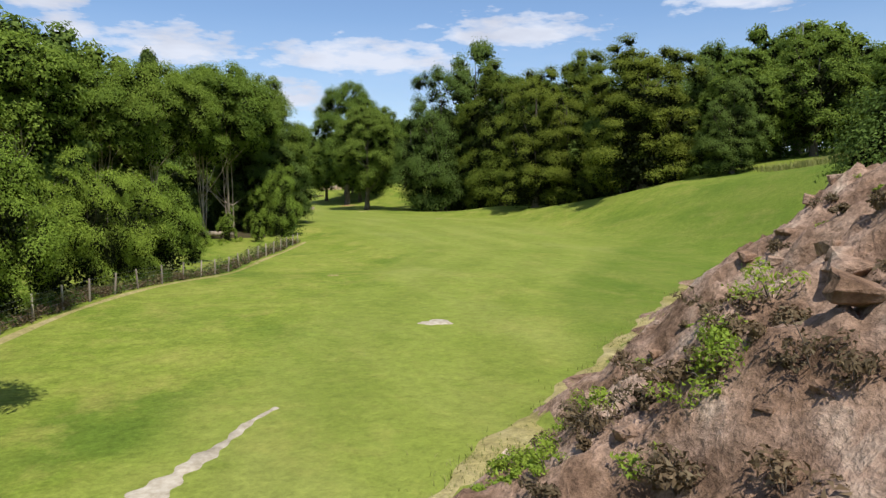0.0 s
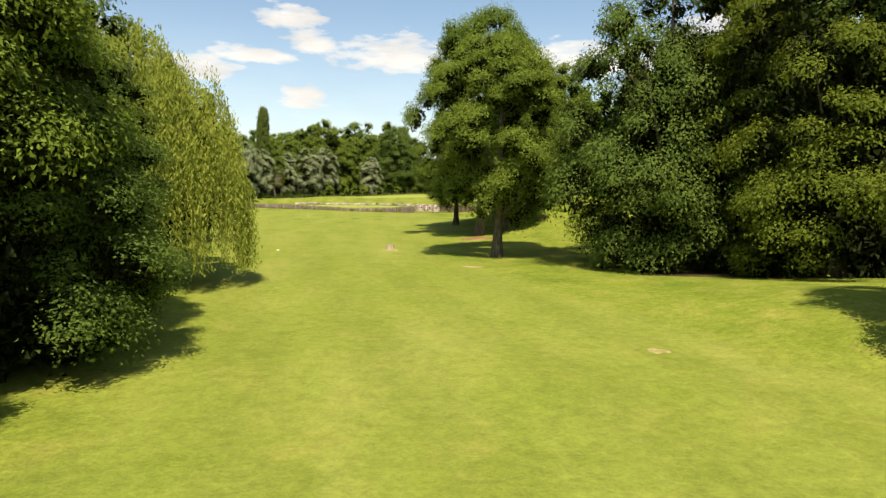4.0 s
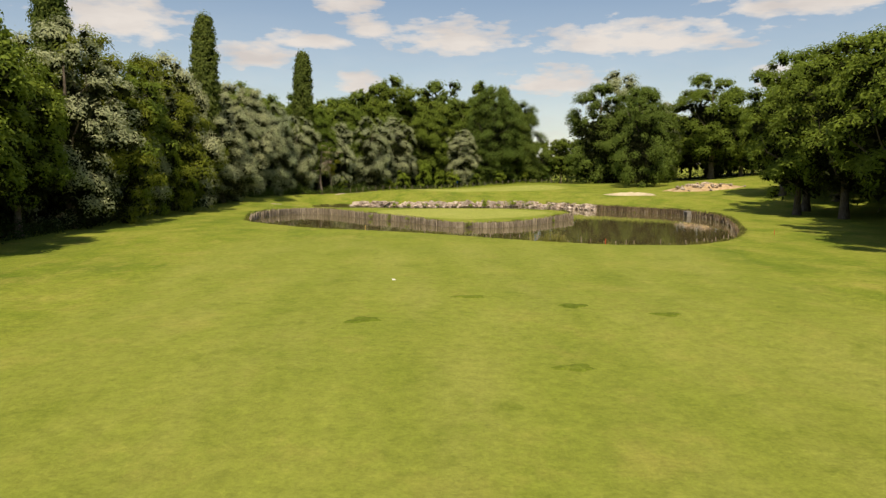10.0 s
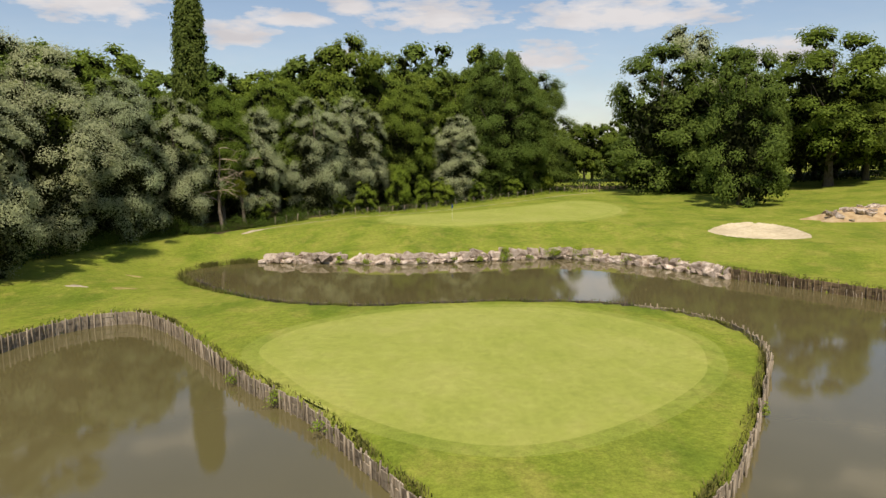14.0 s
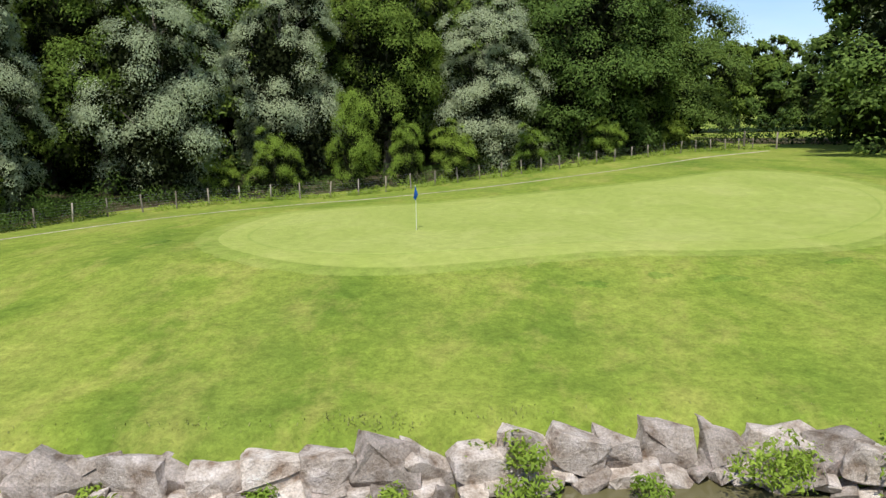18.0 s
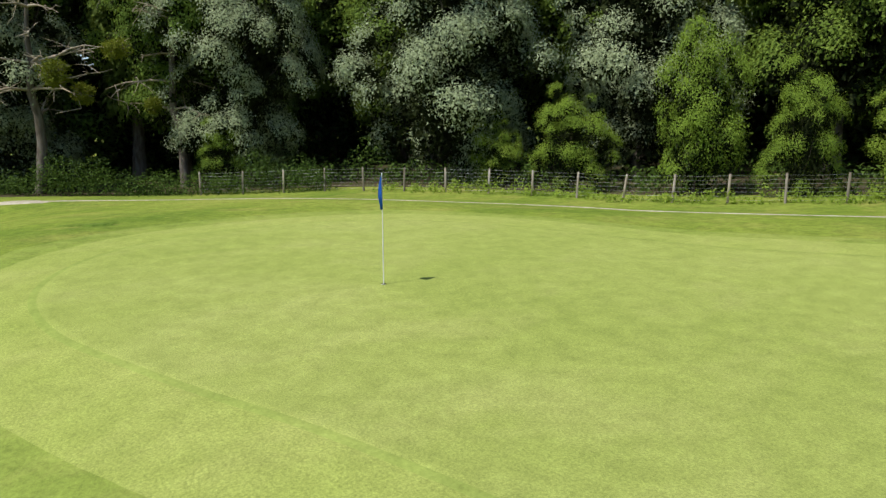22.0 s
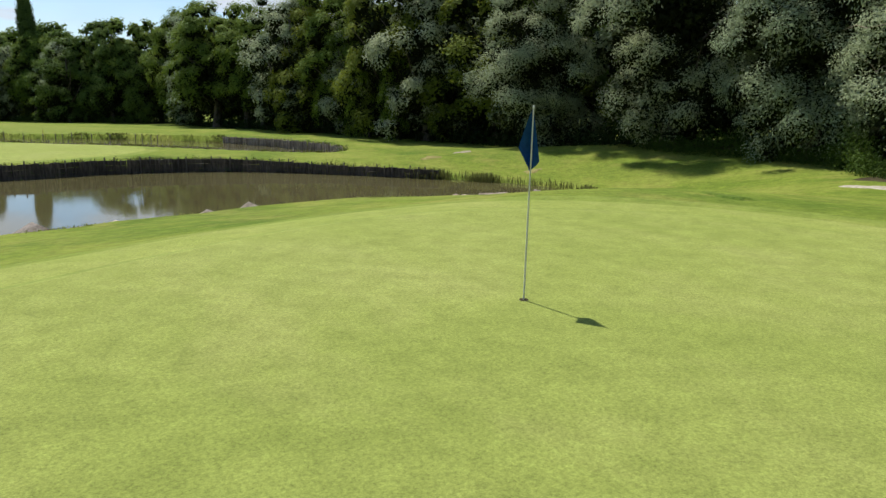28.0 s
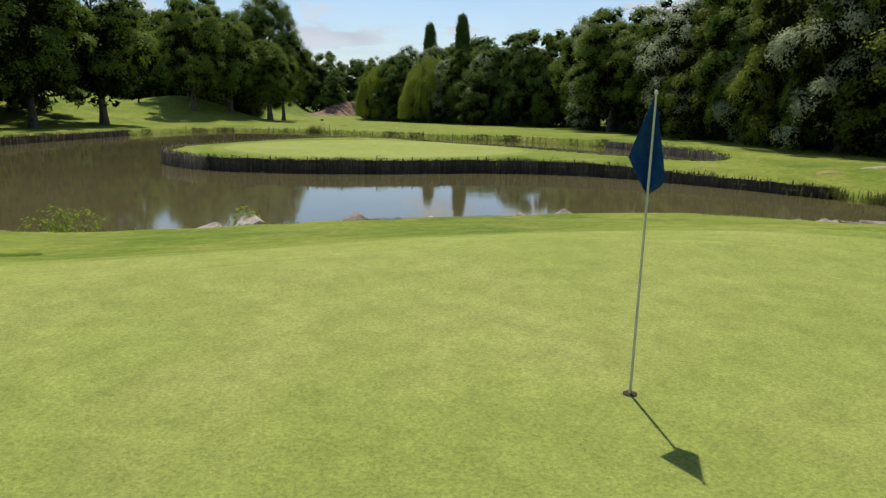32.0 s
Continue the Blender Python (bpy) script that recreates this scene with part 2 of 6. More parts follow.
def plain(name, cols, scale, rough=0.9, spec=0.2, bump_s=0.5, bump_d=0.02, stretch=(1, 1, 1), vary=0.0, detail=6.0, metal=0.0, grain=0.0):
    """Two- to three-tone mottled surface; vary: change of brightness from object to object."""
    m, t, b = material(name, rough, spec)
    b.inputs["Metallic"].default_value = metal
    p = position(t, stretch)
    n = noise_tex(t, p, scale, detail, 0.6)
    k = len(cols)
    c = ramp(t, n, [(0.3 + 0.4 * i / max(k - 1, 1), col) for i, col in enumerate(cols)]).outputs[0]
    big = noise_tex(t, p, scale * 0.13, 3.0)
    c = mix_col(t, 0.5, c, ramp(t, big, [(0.3, 0.35), (0.7, 0.65)]).outputs[0], "OVERLAY")
    if grain:
        fine = noise_tex(t, p, scale * 9.0, 5.0, 0.7)
        c = mix_col(t, grain, c, ramp(t, fine, [(0.3, 0.15), (0.7, 0.85)]).outputs[0], "OVERLAY")
        n = math_node(t, "ADD", n, math_node(t, "MULTIPLY", fine, 0.35))
    if vary:
        info = t.nodes.new("ShaderNodeObjectInfo")
        v = math_node(t, "ADD", math_node(t, "MULTIPLY", info.outputs["Random"], vary), 0.5 - vary / 2)
        c = mix_col(t, 0.9, c, ramp(t, v, [(0.0, 0.0), (1.0, 1.0)]).outputs[0], "OVERLAY")
    t.links.new(c, b.inputs["Base Color"])
    bump(t, b, n, bump_s, bump_d)
    return m


def leaf_material(name, dark, light, through_col, gloss=0.25):
    """Leaves: tone from leaf to leaf and tree to tree, some light passing through."""
    m, t, b = material(name, 0.7, gloss * 0.4)
    g = t.nodes.new("ShaderNodeNewGeometry")
    info = t.nodes.new("ShaderNodeObjectInfo")
    c = mix_col(t, math_node(t, "ADD", math_node(t, "MULTIPLY", g.outputs["Random Per Island"], 0.6), 0.2), dark, light)
    k = ramp(t, info.outputs["Random"], [(0.0, (0.40, 0.44, 0.40)), (1.0, (0.60, 0.57, 0.52))])
    c = mix_col(t, 0.8, c, k.outputs[0], "OVERLAY")
    t.links.new(c, b.inputs["Base Color"])
    tr = t.nodes.new("ShaderNodeBsdfTranslucent")
    tr.inputs["Color"].default_value = (*through_col, 1)
    mx = t.nodes.new("ShaderNodeMixShader")
    mx.inputs[0].default_value = 0.27
    t.links.new(b.outputs[0], mx.inputs[1])
    t.links.new(tr.outputs[0], mx.inputs[2])
    t.links.new(mx.outputs[0], t.nodes["Material Output"].inputs["Surface"])
    return m


LEAF = {
    "oak": leaf_material("oak_leaves", (0.055, 0.098, 0.014), (0.215, 0.285, 0.048), (0.23, 0.30, 0.035)),
    "maple": leaf_material("maple_leaves", (0.044, 0.08, 0.017), (0.165, 0.23, 0.048), (0.17, 0.25, 0.04)),
    "hornbeam": leaf_material("hornbeam_leaves", (0.07, 0.10, 0.013), (0.195, 0.23, 0.031), (0.27, 0.31, 0.03)),
    "ash": leaf_material("ash_leaves", (0.08, 0.13, 0.017), (0.215, 0.29, 0.045), (0.24, 0.33, 0.035)),
    "silver": leaf_material("silver_willow_leaves", (0.23, 0.27, 0.145), (0.45, 0.49, 0.31), (0.40, 0.45, 0.27), 0.35),
    "poplar": leaf_material("poplar_leaves", (0.055, 0.085, 0.02), (0.145, 0.185, 0.042), (0.14, 0.19, 0.03)),
    "weeping": leaf_material("weeping_willow_leaves", (0.17, 0.21, 0.035), (0.41, 0.45, 0.10), (0.34, 0.4, 0.05)),
    "shrub": leaf_material("shrub_leaves", (0.11, 0.165, 0.022), (0.29, 0.38, 0.055), (0.38, 0.5, 0.05)),
    # near-black leaves: the shade within the woods is put into this colour
    "ivy": leaf_material("shade_dark_leaves", (0.014, 0.03, 0.009), (0.05, 0.082, 0.022), (0.04, 0.07, 0.01)),
    "bramble": leaf_material("bramble_leaves", (0.03, 0.06, 0.011), (0.105, 0.16, 0.03), (0.09, 0.15, 0.02)),
    "reed": leaf_material("reed_leaves", (0.15, 0.18, 0.04), (0.36, 0.33, 0.13), (0.26, 0.27, 0.08)),
    "sedge": leaf_material("sedge_leaves", (0.06, 0.08, 0.018), (0.23, 0.22, 0.075), (0.2, 0.22, 0.06)),
    "dead": leaf_material("dead_weed_leaves", (0.07, 0.045, 0.025), (0.25, 0.19, 0.12), (0.1, 0.07, 0.03)),
    "mistletoe": leaf_material("mistletoe_leaves", (0.10, 0.12, 0.012), (0.21, 0.22, 0.025), (0.2, 0.22, 0.02)),
}
BARK = plain("bark", ((0.07, 0.055, 0.04), (0.14, 0.115, 0.09), (0.2, 0.18, 0.15)), 6.0, 0.95, 0.1, 0.8, 0.04, (1, 1, 0.25))
# filler for crown insides: their deep shade is put into this colour
CROWN_SHADE = plain("crown_shade_dark", ((0.012, 0.016, 0.006), (0.022, 0.028, 0.010), (0.036, 0.042, 0.016)), 3.0, 0.98, 0.02, 0.6, 0.1)
PALE_BARK = plain("pale_bark", ((0.22, 0.17, 0.11), (0.36, 0.29, 0.21), (0.46, 0.40, 0.31)), 5.0, 0.95, 0.1, 0.6, 0.03, (1, 1, 0.25))
SAND = plain("bunker_sand", ((0.42, 0.36, 0.24), (0.52, 0.45, 0.31), (0.58, 0.52, 0.38)), 2.0, 0.95, 0.05, 0.4, 0.03)
PATH = plain("path_grit", ((0.26, 0.22, 0.15), (0.38, 0.33, 0.25), (0.48, 0.43, 0.34)), 4.0, 0.95, 0.05, 0.5, 0.02)
SOIL = plain("dug_soil", ((0.07, 0.042, 0.026), (0.23, 0.145, 0.095), (0.36, 0.245, 0.175), (0.47, 0.37, 0.28)), 0.9, 0.95, 0.05, 1.0, 0.2, vary=0.3, detail=10.0, grain=0.75)
# litter brown kept dark: shade under the trees is part of the colour
SHADE_BROWN = plain("shade_brown", ((0.035, 0.028, 0.016), (0.07, 0.055, 0.03), (0.06, 0.08, 0.025)), 1.2, 0.95, 0.05, 0.8, 0.08)
ROCK = plain("limestone", ((0.17, 0.115, 0.075), (0.40, 0.335, 0.275), (0.55, 0.475, 0.42)), 1.9, 0.95, 0.1, 1.0, 0.16, vary=0.4, grain=0.5)
POST = plain("weathered_post", ((0.13, 0.105, 0.075), (0.26, 0.22, 0.165), (0.38, 0.335, 0.265)), 9.0, 0.9, 0.15, 0.6, 0.01, (1, 1, 0.15), vary=0.35)
# darker copy of POST with the north bank's shade put into the colour
SHADED_POST = plain("shaded_timber", ((0.04, 0.034, 0.026), (0.09, 0.075, 0.058), (0.15, 0.13, 0.10)), 9.0, 0.85, 0.2, 0.6, 0.01, (1, 1, 0.15), vary=0.35)
BROWN_POST = plain("brown_timber", ((0.07, 0.05, 0.028), (0.15, 0.11, 0.065), (0.24, 0.19, 0.12)), 9.0, 0.9, 0.15, 0.6, 0.01, (1, 1, 0.15), vary=0.4)
WIRE = plain("fence_wire", ((0.25, 0.25, 0.24), (0.36, 0.36, 0.35)), 20.0, 0.5, 0.5, 0.1, 0.001, metal=0.8)


def water_material():
    m, t, b = material("pond_water", 0.035, 1.0)
    p = position(t, (1.0, 1.0, 1.0))
    murk = noise_tex(t, p, 0.07, 3.0)
    t.links.new(ramp(t, murk, [(0.3, (0.098, 0.086, 0.036)), (0.7, (0.125, 0.109, 0.050))]).outputs[0], b.inputs["Base Color"])
    b.inputs["IOR"].default_value = 1.42
    rip = noise_tex(t, position(t, (1.0, 2.2, 1.0)), 3.2, 3.0, 0.55)
    swell = noise_tex(t, p, 0.5, 2.0)
    h = math_node(t, "ADD", math_node(t, "MULTIPLY", rip, 0.35), swell)
    bump(t, b, h, 0.05, 0.05)
    return m


WATER = water_material()

# ---- plan ----
WATER_Z = -3.12


def curve_loop(points, per=8, closed=True):
    """A smooth line through plan points."""
    p = np.array(points, float)
    n, out = len(p), []
    for i in range(n if closed else n - 1):
        if closed:
            a, b, c, d = (p[(i + k - 1) % n] for k in range(4))
        else:
            a, b, c, d = p[max(i - 1, 0)], p[i], p[i + 1], p[min(i + 2, n - 1)]
        for s in np.arange(per) / per:
            out.append(0.5 * (2 * b + (c - a) * s + (2 * a - 5 * b + 4 * c - d) * s * s + (3 * b - a - 3 * c + d) * s**3))
    if not closed:
        out.append(p[-1])
    return np.array(out)


def grown(loop, d):
    t = np.roll(loop, -1, 0) - np.roll(loop, 1, 0)
    t /= np.linalg.norm(t, axis=1)[:, None]
    area = np.sum(loop[:, 0] * np.roll(loop[:, 1], -1) - loop[:, 1] * np.roll(loop[:, 0], -1))
    n = np.stack([t[:, 1], -t[:, 0]], 1) * (1 if area > 0 else -1)
    return loop + n * d


# the pond's shore, south side first, then east, north and west, then round the peninsula
SOUTH_SHORE = [(-28.6, -74.5), (-23.5, -80.8), (-18.0, -85.2), (-12.8, -87.4), (-7.0, -90.2), (-2.0, -93.5), (4.0, -97.8), (10.5, -100.8), (17.0, -101.0), (23.0, -96.0)]
EAST_SHORE = [(28.0, -87.0), (32.0, -76.0), (35.0, -66.0), (36.0, -55.0), (35.0, -46.5)]
NORTH_SHORE = [(30.0, -38.5), (25.0, -31.5), (20.8, -24.8), (17.0, -20.8), (13.2, -17.8), (8.5, -17.2), (3.0, -18.5), (-3.0, -19.5), (-9.5, -19.8), (-16.0, -18.6), (-22.5, -17.8), (-27.4, -20.5), (-28.6, -25.5)]
PENINSULA = [(-25.5, -32.0), (-20.5, -38.6), (-15.5, -43.3), (-9.0, -45.2), (-2.0, -44.5), (5.5, -44.7), (11.5, -46.8), (15.4, -51.5), (15.6, -57.5), (12.6, -63.8),
             (9.0, -70.0), (5.0, -75.5), (0.5, -77.8), (-3.5, -76.5), (-6.5, -72.0), (-9.6, -66.6), (-13.5, -62.0), (-17.5, -56.0), (-21.5, -50.2), (-25.5, -46.8), (-29.2, -49.5), (-31.0, -57.0), (-30.6, -66.0)]
WATERLINE = curve_loop(SOUTH_SHORE + EAST_SHORE + NORTH_SHORE + PENINSULA, 6)
POND = grown(WATERLINE, 0.4)
FLAG_GREEN = curve_loop([(-9.3, 1.8), (-9.0, -2.3), (-6.9, -5.2), (-3.8, -6.8), (-0.5, -6.9), (2.8, -5.9), (5.9, -4.7), (9.5, -3.8), (13.5, -3.8), (18, -3.0), (21.5, -0.3), (25.2, 5.2), (27, 13), (25.5, 18.5), (21, 20), (14, 15.8), (6, 12.2), (0, 9.6), (-5, 7.6), (-8.2, 5)], 6)
ISLE_GREEN = curve_loop([(-13.3, -56.9), (-11.3, -60.9), (-8.4, -65.4), (-4.5, -69.1), (-1.1, -70.4), (2.6, -69.1), (7.0, -65.5), (10.1, -61.1), (10.9, -55.1), (5.9, -48.6), (-0.3, -47.7), (-6.4, -48.5), (-11.4, -52.3)], 6)
BUNKER = curve_loop([(31.2, -11.5), (37.0, -6.0), (41.5, -9.5), (41.0, -18.5), (36.6, -22.0), (32.0, -19.5), (30.2, -15.5)], 6)


def signed(px, py, loop):
    """Distance to a closed line, positive outside."""
    px, py = np.asarray(px, float).ravel(), np.asarray(py, float).ravel()
    if len(px) < 40:
        p, q = loop, np.roll(loop, -1, 0)
        e, out = q - p, []
        with np.errstate(divide="ignore", invalid="ignore"):
            for x, y in zip(px, py):
                s = np.clip(((x - p[:, 0]) * e[:, 0] + (y - p[:, 1]) * e[:, 1]) / ((e**2).sum(1) + 1e-12), 0, 1)
                d = np.sqrt(((x - p[:, 0] - s * e[:, 0]) ** 2 + (y - p[:, 1] - s * e[:, 1]) ** 2).min())
                hit = ((p[:, 1] > y) != (q[:, 1] > y)) & (x < p[:, 0] + (y - p[:, 1]) / e[:, 1] * e[:, 0])
                out.append(-d if hit.sum() % 2 else d)
        return np.array(out)
    best, inside = np.full(px.shape, 1e9), np.zeros(px.shape, bool)
    for (ax, ay), (bx, by) in zip(loop, np.roll(loop, -1, 0)):
        ex, ey = bx - ax, by - ay
        s = np.clip(((px - ax) * ex + (py - ay) * ey) / (ex * ex + ey * ey + 1e-12), 0, 1)
        best = np.minimum(best, (px - ax - s * ex) ** 2 + (py - ay - s * ey) ** 2)
        if ay != by:
            inside ^= ((ay > py) != (by > py)) & (px < ax + (py - ay) / (by - ay) * ex)
    return np.sqrt(best) * np.where(inside, -1, 1)


def step(a, b, v):
    s = np.clip((np.asarray(v, float) - a) / (b - a), 0, 1)
    return s * s * (3 - 2 * s)


def soft_noise(x, y, size, seed=0.0):
    """Cheap rolling variation between -1 and 1."""
    k = 2 * math.pi / size
    return (np.sin(k * (x * 0.83 + y * 0.31) + seed) + np.sin(k * (y * 0.91 - x * 0.43) * 1.31 + 1.7 * seed + 1) + np.sin(k * (x * 0.5 + y * 1.1) * 1.73 + 2.3 * seed)) / 3


def heap(x, y):
    """The heap of dug soil beside the start."""
    u, v = x + 10.0, y + 311.0
    c, s = math.cos(radians(40.5)), math.sin(radians(40.5))
    along, across = u * c + v * s, u * s - v * c
    across = across + 0.5 * np.sin(along * 0.9) + 0.3 * np.sin(along * 2.3 + 1)
    high = 5.9 * (1 - step(4, 25, along)) * step(-26, -9, along)
    ramp_up = np.clip(across / 6.8, 0, 1)
    lumps = 0.28 * (np.sin(x * 1.3 + 0.7 * y) * np.sin(1.1 * y - 0.4 * x) + 0.6 * np.sin(2.7 * x + 1) * np.sin(2.3 * y))
    return (high * ramp_up + lumps * step(0.3, 2.5, across) * step(0, 2, high)) * (1 - step(9, 20, across))


def heap_under(x, y):
    """How far the turf lies sunk under the soil of the heap."""
    u, v = x + 10.0, y + 311.0
    c, s = math.cos(radians(40.5)), math.sin(radians(40.5))
    along, across = u * c + v * s, u * s - v * c
    return 0.5 * step(0.2, 1.0, across) * step(17.0, 15.5, across) * step(23.5, 22, along) * step(-23.5, -22, along)


def dry_ground(x, y, shore):
    base = np.interp(y, (-700, -330, -300, -230, -185, -140, -100, -60, -20, 500), (-7.5, -6.4, -6.05, -5.0, -4.35, -3.4, -2.75, -2.25, -2.1, -2.1))
    base = base + 0.12 * soft_noise(x, y, 31, 0.4) * step(2, 8, shore) * step(-20, -60, y)
    north = step(-48, -26, y)
    rise = 2.1 * step(0.5, 14.0, shore) * north * (1 - 0.3 * step(20, 34, x))
    lift = 0.05 * np.maximum(0.6 * x + 0.8 * y - 8.0, 0) * north * (1 - 0.55 * step(60, 140, x + y)) - 0.5 * step(12, 21, y - 0.62 * x) * north
    bank = 0.42 * step(0.15, 1.0, shore) * step(-21, -15, x) * step(24, 17, x) * step(-30, -24, y) * (1 - step(4, 10, shore))
    west = -0.9 * step(-10, -24, x) * step(16, -8, y) * north
    south = step(-180, -215, y)
    hill = 6.5 * step(30, 66, x) * step(-96, -140, y) * (1 - south) + 9.5 * step(10, 85, x - 0.9 * (y + 250)) * south * step(16, 34, x) + 5.0 * np.exp(-(((x - 34) / 11) ** 2) - ((y + 152) / 18) ** 2)
    hill = hill + 1.7 * step(20, 32, x) * step(-200, -225, y) * step(-276, -258, y)
    far_east = 3.0 * step(48, 100, x) * step(-140, -90, y)
    dip = -0.9 * step(0, -10, x) * step(-290, -272, y) * step(-236, -250, y)
    return base + rise + bank + lift + west + hill + far_east + dip + heap(x, y)


def ground(x, y):
    x, y = np.asarray(x, float), np.asarray(y, float)
    shape = x.shape
    x, y = x.ravel(), y.ravel()
    shore = signed(x, y, POND)
    z = dry_ground(x, y, np.maximum(shore, 0))
    bunker = signed(x, y, BUNKER)
    z = z - 0.55 * step(0.3, -1.6, bunker) + 0.12 * step(2.5, 0.3, bunker) * step(-1, 0.3, bunker)
    z = np.where(shore < 0, np.minimum(z, z + (WATER_Z - 0.9 - z) * step(0.0, -0.5, shore)), z)
    return z.reshape(shape)


def height_at(x, y):
    return float(ground(np.array([x]), np.array([y]))[0])


# ---- mesh helpers ----


def mesh_from(name, verts, quads, mat, smooth=True):
    """A mesh from arrays of places and of faces with the same count of corners."""
    verts, quads = np.asarray(verts, np.float32), np.asarray(quads, np.int32)
    me = bpy.data.meshes.new(name)
    k = quads.shape[1]
    me.vertices.add(len(verts))
    me.vertices.foreach_set("co", verts.ravel())
    me.loops.add(quads.size)
    me.loops.foreach_set("vertex_index", quads.ravel())
    me.polygons.add(len(quads))
    me.polygons.foreach_set("loop_start", np.arange(len(quads), dtype=np.int32) * k)
    me.polygons.foreach_set("use_smooth", np.full(len(quads), smooth))
    me.update(calc_edges=True)
    if mat:
        me.materials.append(mat)
    return me


def part(name, me, parent=None, label="", m=None):
    ob = new(name, me)
    if parent:
        ob.parent = parent
    if m is not None:
        ob.matrix_basis = m
    if label:
        ob["label"] = label
    return ob


def grid_faces(nu, nv, wrap=False):
    i, j = np.meshgrid(np.arange(nu if wrap else nu - 1), np.arange(nv - 1), indexing="ij")
    a, b = i * nv + j, ((i + 1) % nu) * nv + j
    return np.stack([a, b, b + 1, a + 1], -1).reshape(-1, 4)


def tube(path, radii, sides=7):
    """Arrays of a tapered tube along a path."""
    path, radii = np.array(path, float), np.array(radii, float)
    ahead = np.gradient(path, axis=0)
    ahead /= np.linalg.norm(ahead, axis=1)[:, None] + 1e-9
    ref = np.where(np.abs(ahead[:, 2:]) > 0.9, np.array([[1.0, 0, 0]]), np.array([[0, 0, 1.0]]))
    u = np.cross(ahead, ref)
    u /= np.linalg.norm(u, axis=1)[:, None]
    v = np.cross(ahead, u)
    ang = np.arange(sides) * 2 * math.pi / sides
    ring = path[None] + radii[None, :, None] * (np.cos(ang)[:, None, None] * u[None] + np.sin(ang)[:, None, None] * v[None])
    return ring.reshape(-1, 3), grid_faces(sides, len(path), True)


def join(pieces):
    vs, fs, at = [], [], 0
    for v, f in pieces:
        vs.append(v)
        fs.append(np.asarray(f) + at)
        at += len(v)
    return np.concatenate(vs), np.concatenate(fs)


# ---- ground ----


def spaced(stops):
    out = []
    for a, b, d in stops:
        out.append(np.arange(a, b, d))
    return np.concatenate(out + [[stops[-1][1]]])


def build_ground():
    xs = spaced([(-900, -200, 50), (-200, -70, 6), (-70, -36, 1.5), (-36, 46, 0.6), (46, 110, 1.5), (110, 260, 6), (260, 960, 50)])
    ys = spaced([(-1100, -420, 40), (-420, -345, 3), (-345, -285, 0.8), (-285, -106, 2.0), (-106, -12, 0.6), (-12, 40, 1.0), (40, 100, 2), (100, 260, 8), (260, 1100, 60)])
    gx, gy = np.meshgrid(xs, ys, indexing="ij")
    verts = np.stack([gx, gy, ground(gx, gy) - heap_under(gx, gy)], -1).reshape(-1, 3)
    me = mesh_from("ground", verts, grid_faces(len(xs), len(ys)), ROUGH)
    return tagged(new("ground", me), "mown green and yellowish grass on rolling ground", "ground", kind="structure")


build_ground()


def sheet(name, loop, mat, lift, label, rings=14, category="grass"):
    """A patch of other surface laid on the ground within a closed line."""
    loop = np.asarray(loop)
    mid = loop.mean(0)
    k = np.linspace(1, 0.0003, rings)
    pts = mid + (loop - mid)[:, None, :] * k[None, :, None]
    z = ground(pts[..., 0], pts[..., 1]) + lift
    z[:, 0] -= lift * 1.5
    verts = np.concatenate([pts, z[..., None]], -1).reshape(-1, 3)
    ob = new(name, mesh_from(name, verts, grid_faces(len(loop), rings, True), mat))
    return tagged(ob, label, category, kind="structure")


def strip(name, line, width, mat, lift, label, category, rows=4, dip=1.6):
    """A ribbon of other surface along an open line."""
    line = np.asarray(line, float)
    t = np.gradient(line, axis=0)
    t /= np.linalg.norm(t, axis=1)[:, None]
    n = np.stack([t[:, 1], -t[:, 0]], 1)
    width = np.broadcast_to(width, (len(line),))
    k = np.linspace(-0.5, 0.5, rows)
    pts = line[:, None] + n[:, None] * (width[:, None] * k[None])[..., None]
    z = ground(pts[..., 0], pts[..., 1]) + lift
    z[:, 0] -= lift * dip
    z[:, -1] -= lift * dip
    verts = np.concatenate([pts, z[..., None]], -1).reshape(-1, 3)
    return tagged(new(name, mesh_from(name, verts, grid_faces(len(line), rows), mat)), label, category, kind="structure")


SEMI = turf("semi_rough_turf", (0.155, 0.205, 0.033), (0.205, 0.248, 0.046), (0.25, 0.278, 0.062), (0.31, 0.295, 0.085), 14.0, 0.02, 0.4, 0.0, 0.5)
sheet("semi_rough_flag_green", grown(FLAG_GREEN, 1.25), SEMI, 0.013, "slightly longer grass round the collar", 40)
sheet("semi_rough_isle_green", grown(ISLE_GREEN, 1.8), SEMI, 0.013, "slightly longer grass round the collar", 30)
sheet("fringe_flag_green", grown(FLAG_GREEN, 0.85), FRINGE, 0.02, "light green mown collar of grass round the putting green", 18)
sheet("mown_seam", grown(FLAG_GREEN, -1.02), SEAM, 0.027, "darker seam between the mown collar and the green", 60)
sheet("putting_green_flag", grown(FLAG_GREEN, -1.15), GREEN, 0.035, "closely mown pale green putting green with a flag", 60)
sheet("fringe_isle_green", grown(ISLE_GREEN, 1.3), FRINGE, 0.02, "mown collar of grass round the peninsula green", 16)
sheet("putting_green_isle", ISLE_GREEN, GREEN, 0.035, "closely mown pale green putting green on the peninsula", 20)
sheet("bunker_sand", grown(BUNKER, -0.15), SAND, 0.1, "pale beige sand in a shallow bunker", 12, "bunker")
